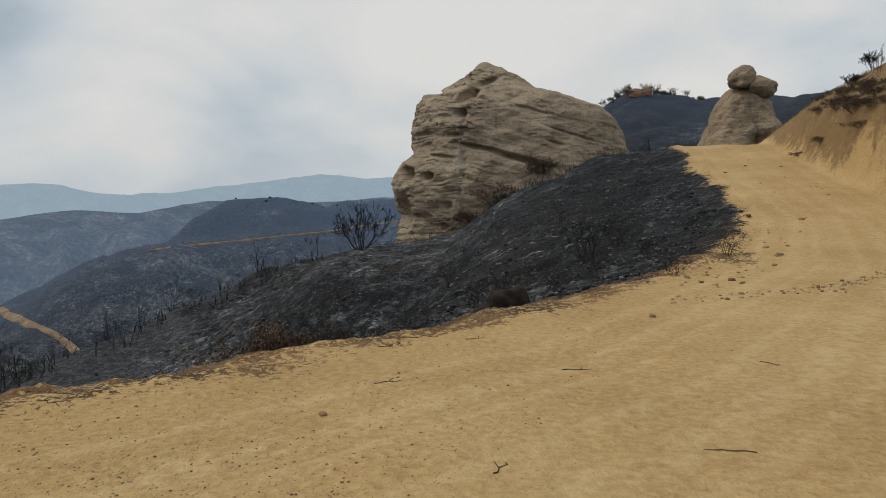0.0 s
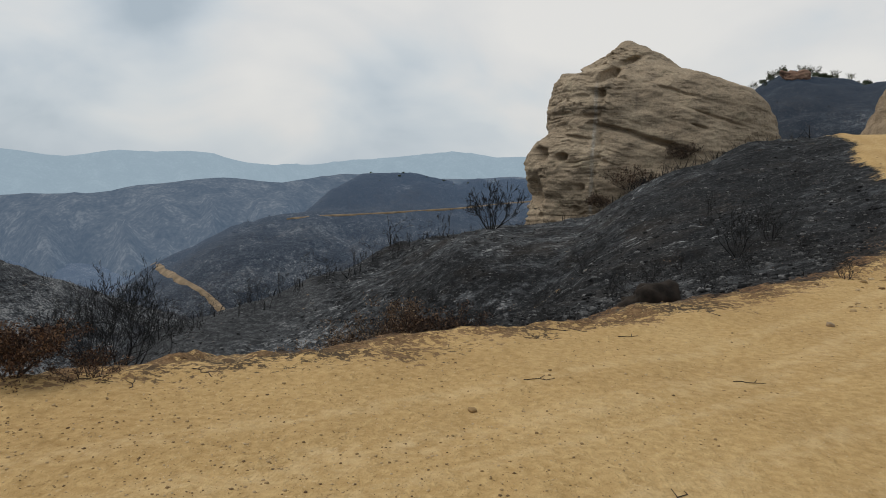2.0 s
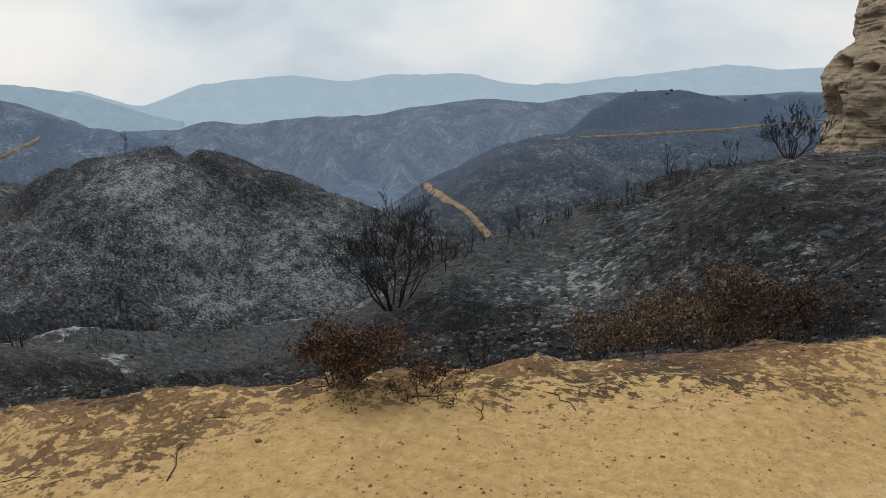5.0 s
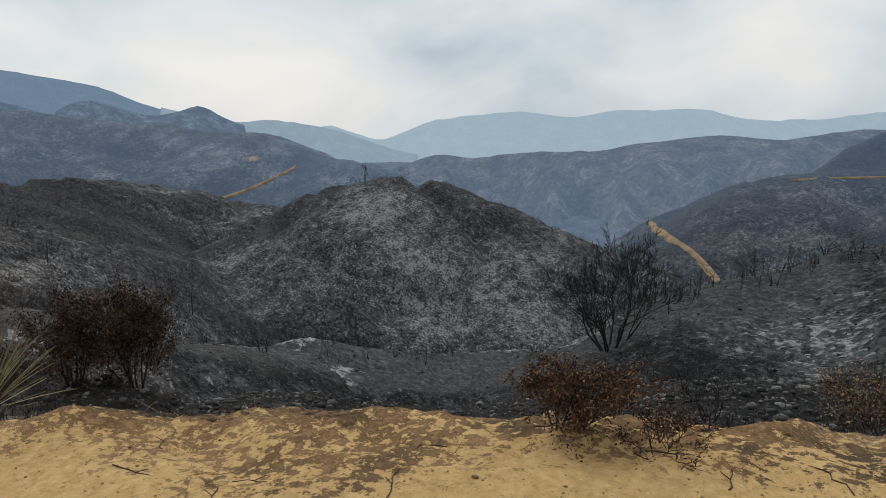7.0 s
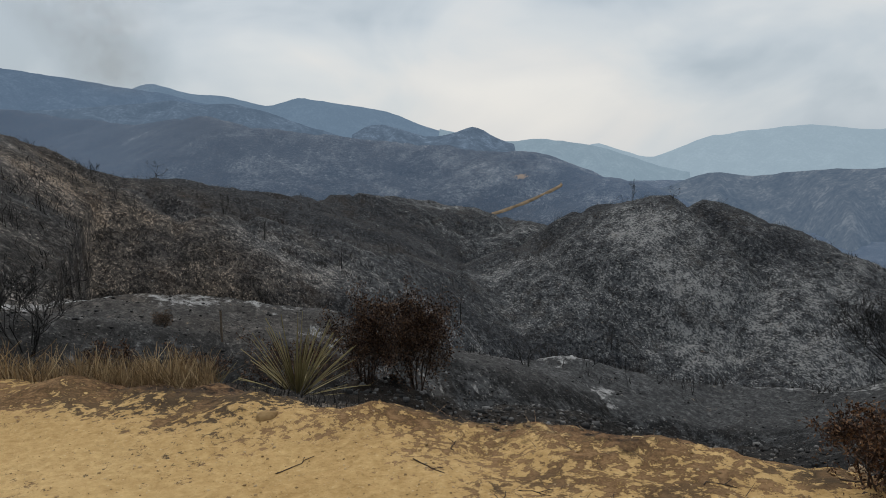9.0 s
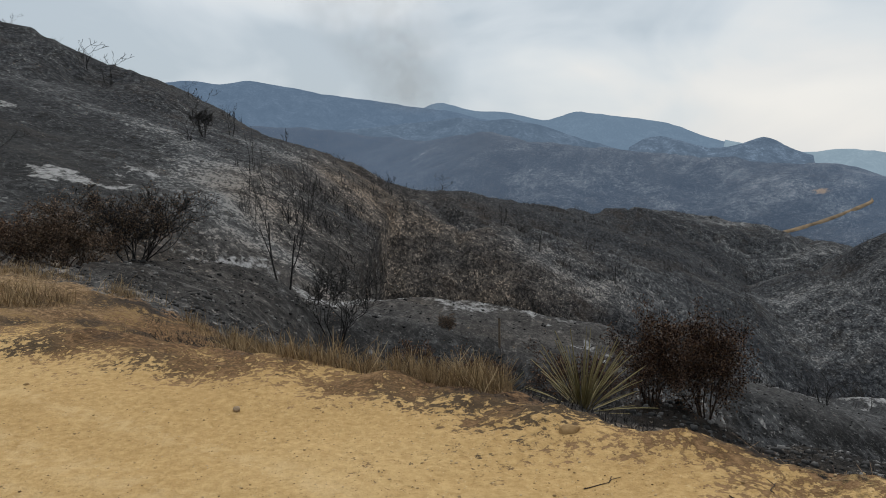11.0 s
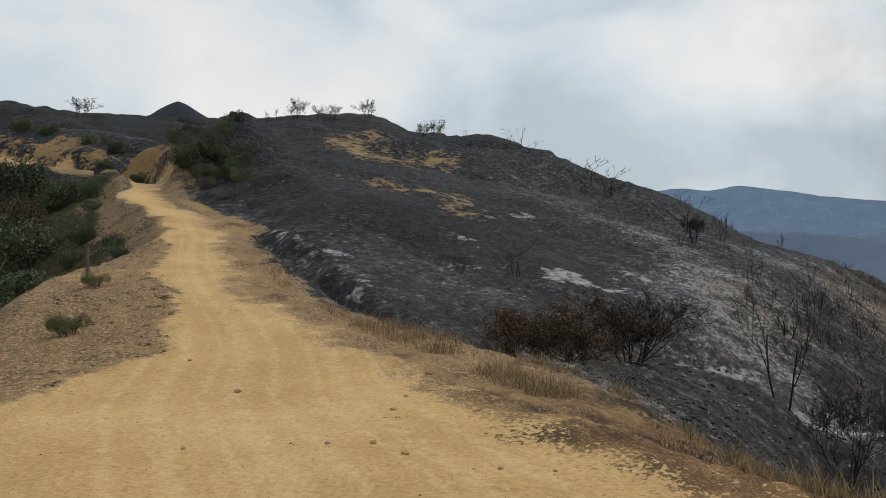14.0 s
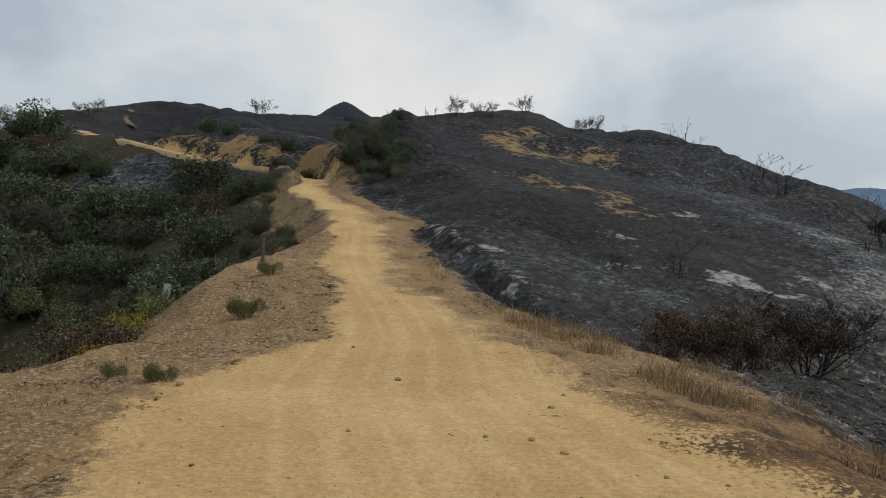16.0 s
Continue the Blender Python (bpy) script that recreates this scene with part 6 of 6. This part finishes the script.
# ---- stubble, grass, gravel ----
def sticks(name, label, pts, per, h, w, lean, mat, seed, category):
    """Many thin upright stalks rooted on the ground."""
    rng = np.random.default_rng(seed)
    x = np.repeat(pts[:, 0], per) + rng.normal(0, 1, len(pts) * per) * np.repeat(pts[:, 2], per)
    y = np.repeat(pts[:, 1], per) + rng.normal(0, 1, len(pts) * per) * np.repeat(pts[:, 2], per)
    n = len(x)
    z = height(x, y)
    a, l = rng.uniform(0, 2 * np.pi, n), np.abs(rng.normal(0, lean, n))
    hh = h * rng.uniform(0.4, 1.3, n) * np.repeat(pts[:, 3], per)
    ww = w * rng.uniform(0.6, 1.4, n) * np.repeat(pts[:, 3], per)
    b = rng.uniform(0, np.pi, n)
    base = np.stack([x, y, z - 0.02], -1)
    tip = base + np.stack([np.cos(a) * l * hh, np.sin(a) * l * hh, hh], -1)
    mid = (base + tip) / 2 + np.stack([rng.normal(0, 0.06, n) * hh, rng.normal(0, 0.06, n) * hh, 0 * hh], -1)
    o = np.stack([np.cos(b) * ww, np.sin(b) * ww, 0 * ww], -1)
    co = np.stack([base - o, base + o, mid + o * 0.7, mid - o * 0.7, tip + o * 0.25, tip - o * 0.25], 1).reshape(-1, 3)
    i = np.arange(n)[:, None] * 6
    quads = np.concatenate([i + np.array([[0, 1, 2, 3]]), i + np.array([[3, 2, 4, 5]])], 1).reshape(-1, 4)
    me = mesh_from_arrays(name, co, quads)
    me.materials.append(mat)
    return tagged(new(name, me), label, category, kind="stuff")


def ring_points(rng, n, r0, r1, az0, az1, keep, size=(0.7, 1.3), clump=0.05):
    r = np.exp(rng.uniform(np.log(r0), np.log(r1), n))
    a = np.radians(rng.uniform(az0, az1, n))
    x, y = -1.7 - r * np.sin(a), 1.2 + r * np.cos(a)
    d, s, rz, rw = road_info(x, y)
    ok = keep(x, y, d - rw, s)
    return np.stack([x, y, np.full(n, clump), rng.uniform(*size, n)], -1)[ok]


field_rng = np.random.default_rng(91)
burnt = lambda x, y, e, s: (e > 1.0) & ~((s > 0) & (y < -4)) & ~((s < 0) & (y < -10) & (x > -100))
sticks("burnt_stubble", "charred grass and twig stubble on the near slopes", ring_points(field_rng, 14000, 6, 60, -30, 112, burnt, clump=0.10), 4, 0.10, 0.005, 0.9, STUBBLE, 1, "stubble")
sticks("burnt_brush", "low charred brush stems across the hillsides", ring_points(field_rng, 5000, 45, 330, -20, 142, burnt, (0.4, 1.3), 0.35), 6, 0.5, 0.022, 1.0, STUBBLE, 2, "brush")
sticks("burnt_brush", "blackened shrub skeletons dotted over the hillsides", ring_points(field_rng, 2600, 50, 330, -20, 142, burnt, (0.5, 1.2), 0.45), 16, 0.95, 0.024, 0.7, STUBBLE, 12, "brush")
ashy = leaf_material("ash_stem", (0.02, 0.02, 0.02), (0.10, 0.10, 0.10), (0.36, 0.36, 0.36))
sticks("ash_brush", "pale ash-covered stems and fallen sticks on the hillsides", ring_points(field_rng, 5000, 55, 330, 0, 142, burnt, (0.5, 1.3), 0.5), 5, 0.22, 0.03, 2.2, ashy, 3, "brush")
bank_side = lambda x, y, e, s: (e > 0.6) & (e < 9) & (s > 0) & (y > 16) & (y < 46) & (fbm(x / 1.8, y / 1.8, seed=73, octaves=3) > -0.15)
sticks("dry_grass", "dry brown grass and stalks on the ochre bank", ring_points(field_rng, 26000, 18, 52, -38, -10, bank_side, (0.4, 1.2), 0.12), 4, 0.16, 0.008, 0.7, GRASS_BLADE, 14, "grass")
clumpy = lambda x, y: fbm(x / 1.6, y / 1.6, seed=71, octaves=3) > 0.2
verge_n = lambda x, y, e, s: (e > 0.5 + 0.7 * (y < -3)) & (e < 2.0 + 3.6 * ((y < 0.5) & (y > -14))) & (s < 0) & (y < 2.5) & (y > -30) & clumpy(x, y)
sticks("dry_grass", "dry straw-brown grass along the road's verge", ring_points(field_rng, 36000, 7, 36, 85, 150, verge_n, (0.2, 1.5), 0.09), 7, 0.23, 0.0042, 0.7, GRASS_BLADE, 4, "grass")
verge_v = lambda x, y, e, s: (e > 1.2) & (e < 6) & (s > 0) & (y < -4) & (y > -40)
sticks("dry_grass", "sparse dry grass on the valley verge", ring_points(field_rng, 4000, 8, 40, 140, 184, verge_v, (0.4, 1.0), 0.08), 4, 0.16, 0.004, 0.5, GRASS_BLADE, 5, "grass")
patchy = lambda x, y: fbm(x / 1.3, y / 1.3, seed=72, octaves=4) > 0.02
edge_n = lambda x, y, e, s: (e > -0.8) & (e < 1.6) & (s < 0) & patchy(x, y)
litter_leaf = leaf_material("litter_leaf", (0.012, 0.008, 0.006), (0.06, 0.033, 0.021), (0.26, 0.17, 0.09))
sticks("scorched_litter", "scorched stalks and leaf litter on the crumbling shoulder", ring_points(field_rng, 30000, 3.5, 26, -20, 150, edge_n, (0.5, 1.3), 0.06), 7, 0.011, 0.0030, 8.0, litter_leaf, 6, "litter")
litter_v = lambda x, y, e, s: (e > -0.6) & (e < 5) & (s > 0) & (y < -1)
sticks("scorched_litter", "dry leaf litter and stalks on the brown verge", ring_points(field_rng, 24000, 4, 30, 135, 186, litter_v, (0.5, 1.5), 0.08), 4, 0.016, 0.0036, 6.0, GRASS_BLADE, 7, "litter")


def gravel(name, label, pts, size, mat, seed):
    rng = np.random.default_rng(seed)
    n = len(pts)
    cube = np.array([(-1, -1, -0.6), (1, -1, -0.6), (1, 1, -0.6), (-1, 1, -0.6), (-0.7, -0.7, 0.6), (0.7, -0.7, 0.6), (0.7, 0.7, 0.6), (-0.7, 0.7, 0.6)])
    co = cube[None] * rng.uniform(0.55, 1.2, (n, 8, 3))
    a = rng.uniform(0, 2 * np.pi, n)
    ca, sa = np.cos(a)[:, None], np.sin(a)[:, None]
    co = np.stack([co[..., 0] * ca - co[..., 1] * sa, co[..., 0] * sa + co[..., 1] * ca, co[..., 2] * 0.8], -1)
    s = size * np.exp(np.clip(rng.normal(0, 0.55, n), -2, 1.0)) * pts[:, 3]
    z = height(pts[:, 0], pts[:, 1])
    co = co * s[:, None, None] + np.stack([pts[:, 0], pts[:, 1], z + s * 0.2], -1)[:, None]
    faces = np.array([(0, 3, 2, 1), (4, 5, 6, 7), (0, 1, 5, 4), (1, 2, 6, 5), (2, 3, 7, 6), (3, 0, 4, 7)])
    quads = (np.arange(n)[:, None, None] * 8 + faces[None]).reshape(-1, 4)
    me = mesh_from_arrays(name, co.reshape(-1, 3), quads)
    me.materials.append(mat)
    return tagged(new(name, me), label, "gravel", kind="stuff")


PEBBLE = leaf_material("pebble", (0.17, 0.10, 0.045), (0.36, 0.235, 0.105), (0.62, 0.46, 0.27))
ASH_CLOD = leaf_material("ash_clod", (0.008, 0.008, 0.009), (0.035, 0.035, 0.036), (0.24, 0.235, 0.23))
on_road = lambda x, y, e, s: e < 0.8
gravel("gravel", "loose pebbles and clods scattered over the tan road", ring_points(field_rng, 30000, 2.0, 34, -33, 175, on_road), 0.0034, PEBBLE, 8)
rut_rng = np.random.default_rng(64)
f = rut_rng.uniform(0, 1, 260)
rut = np.stack([3.2 + 5.4 * f + rut_rng.normal(0, 0.12, 260), 10.4 + 3.4 * f ** 2 + rut_rng.normal(0, 0.16, 260), 0 * f, rut_rng.uniform(0.6, 1.6, 260)], -1)
gravel("gravel", "brown stones loosened along a shallow rut across the road", rut, 0.013, PEBBLE, 28)
up_road = lambda x, y, e, s: (e < 0.3) & (y > 9)
gravel("gravel", "scattered brown stones on the rising road", ring_points(field_rng, 700, 12, 44, -32, -12, up_road, (0.6, 2.0)), 0.016, PEBBLE, 29)
edge_c = lambda x, y, e, s: (e > -1.6) & (e < 0.9)
gravel("gravel", "larger reddish-brown stones lying loose on the tan road", ring_points(field_rng, 420, 4.0, 34, 118, 182, on_road), 0.0095, PEBBLE, 18)
gravel("clods", "crumbled earth clods along the road's edge", ring_points(field_rng, 3500, 3.2, 24, -25, 175, edge_c), 0.0048, PEBBLE, 9)
gravel("burnt_rubble", "blackened stones and ash clods on the burnt slopes", ring_points(field_rng, 52000, 10, 90, -25, 140, lambda x, y, e, s: burnt(x, y, e, s) & ((e > 6) | (y > 6)), (0.5, 1.8)), 0.022, ASH_CLOD, 10)
valley_side = lambda x, y, e, s: (e > 0.2) & (e < 5.5) & (s > 0) & (y < -3)
gravel("gravel", "small stones and clods on the brown verge", ring_points(field_rng, 16000, 3.5, 34, 120, 186, valley_side), 0.008, PEBBLE, 11)
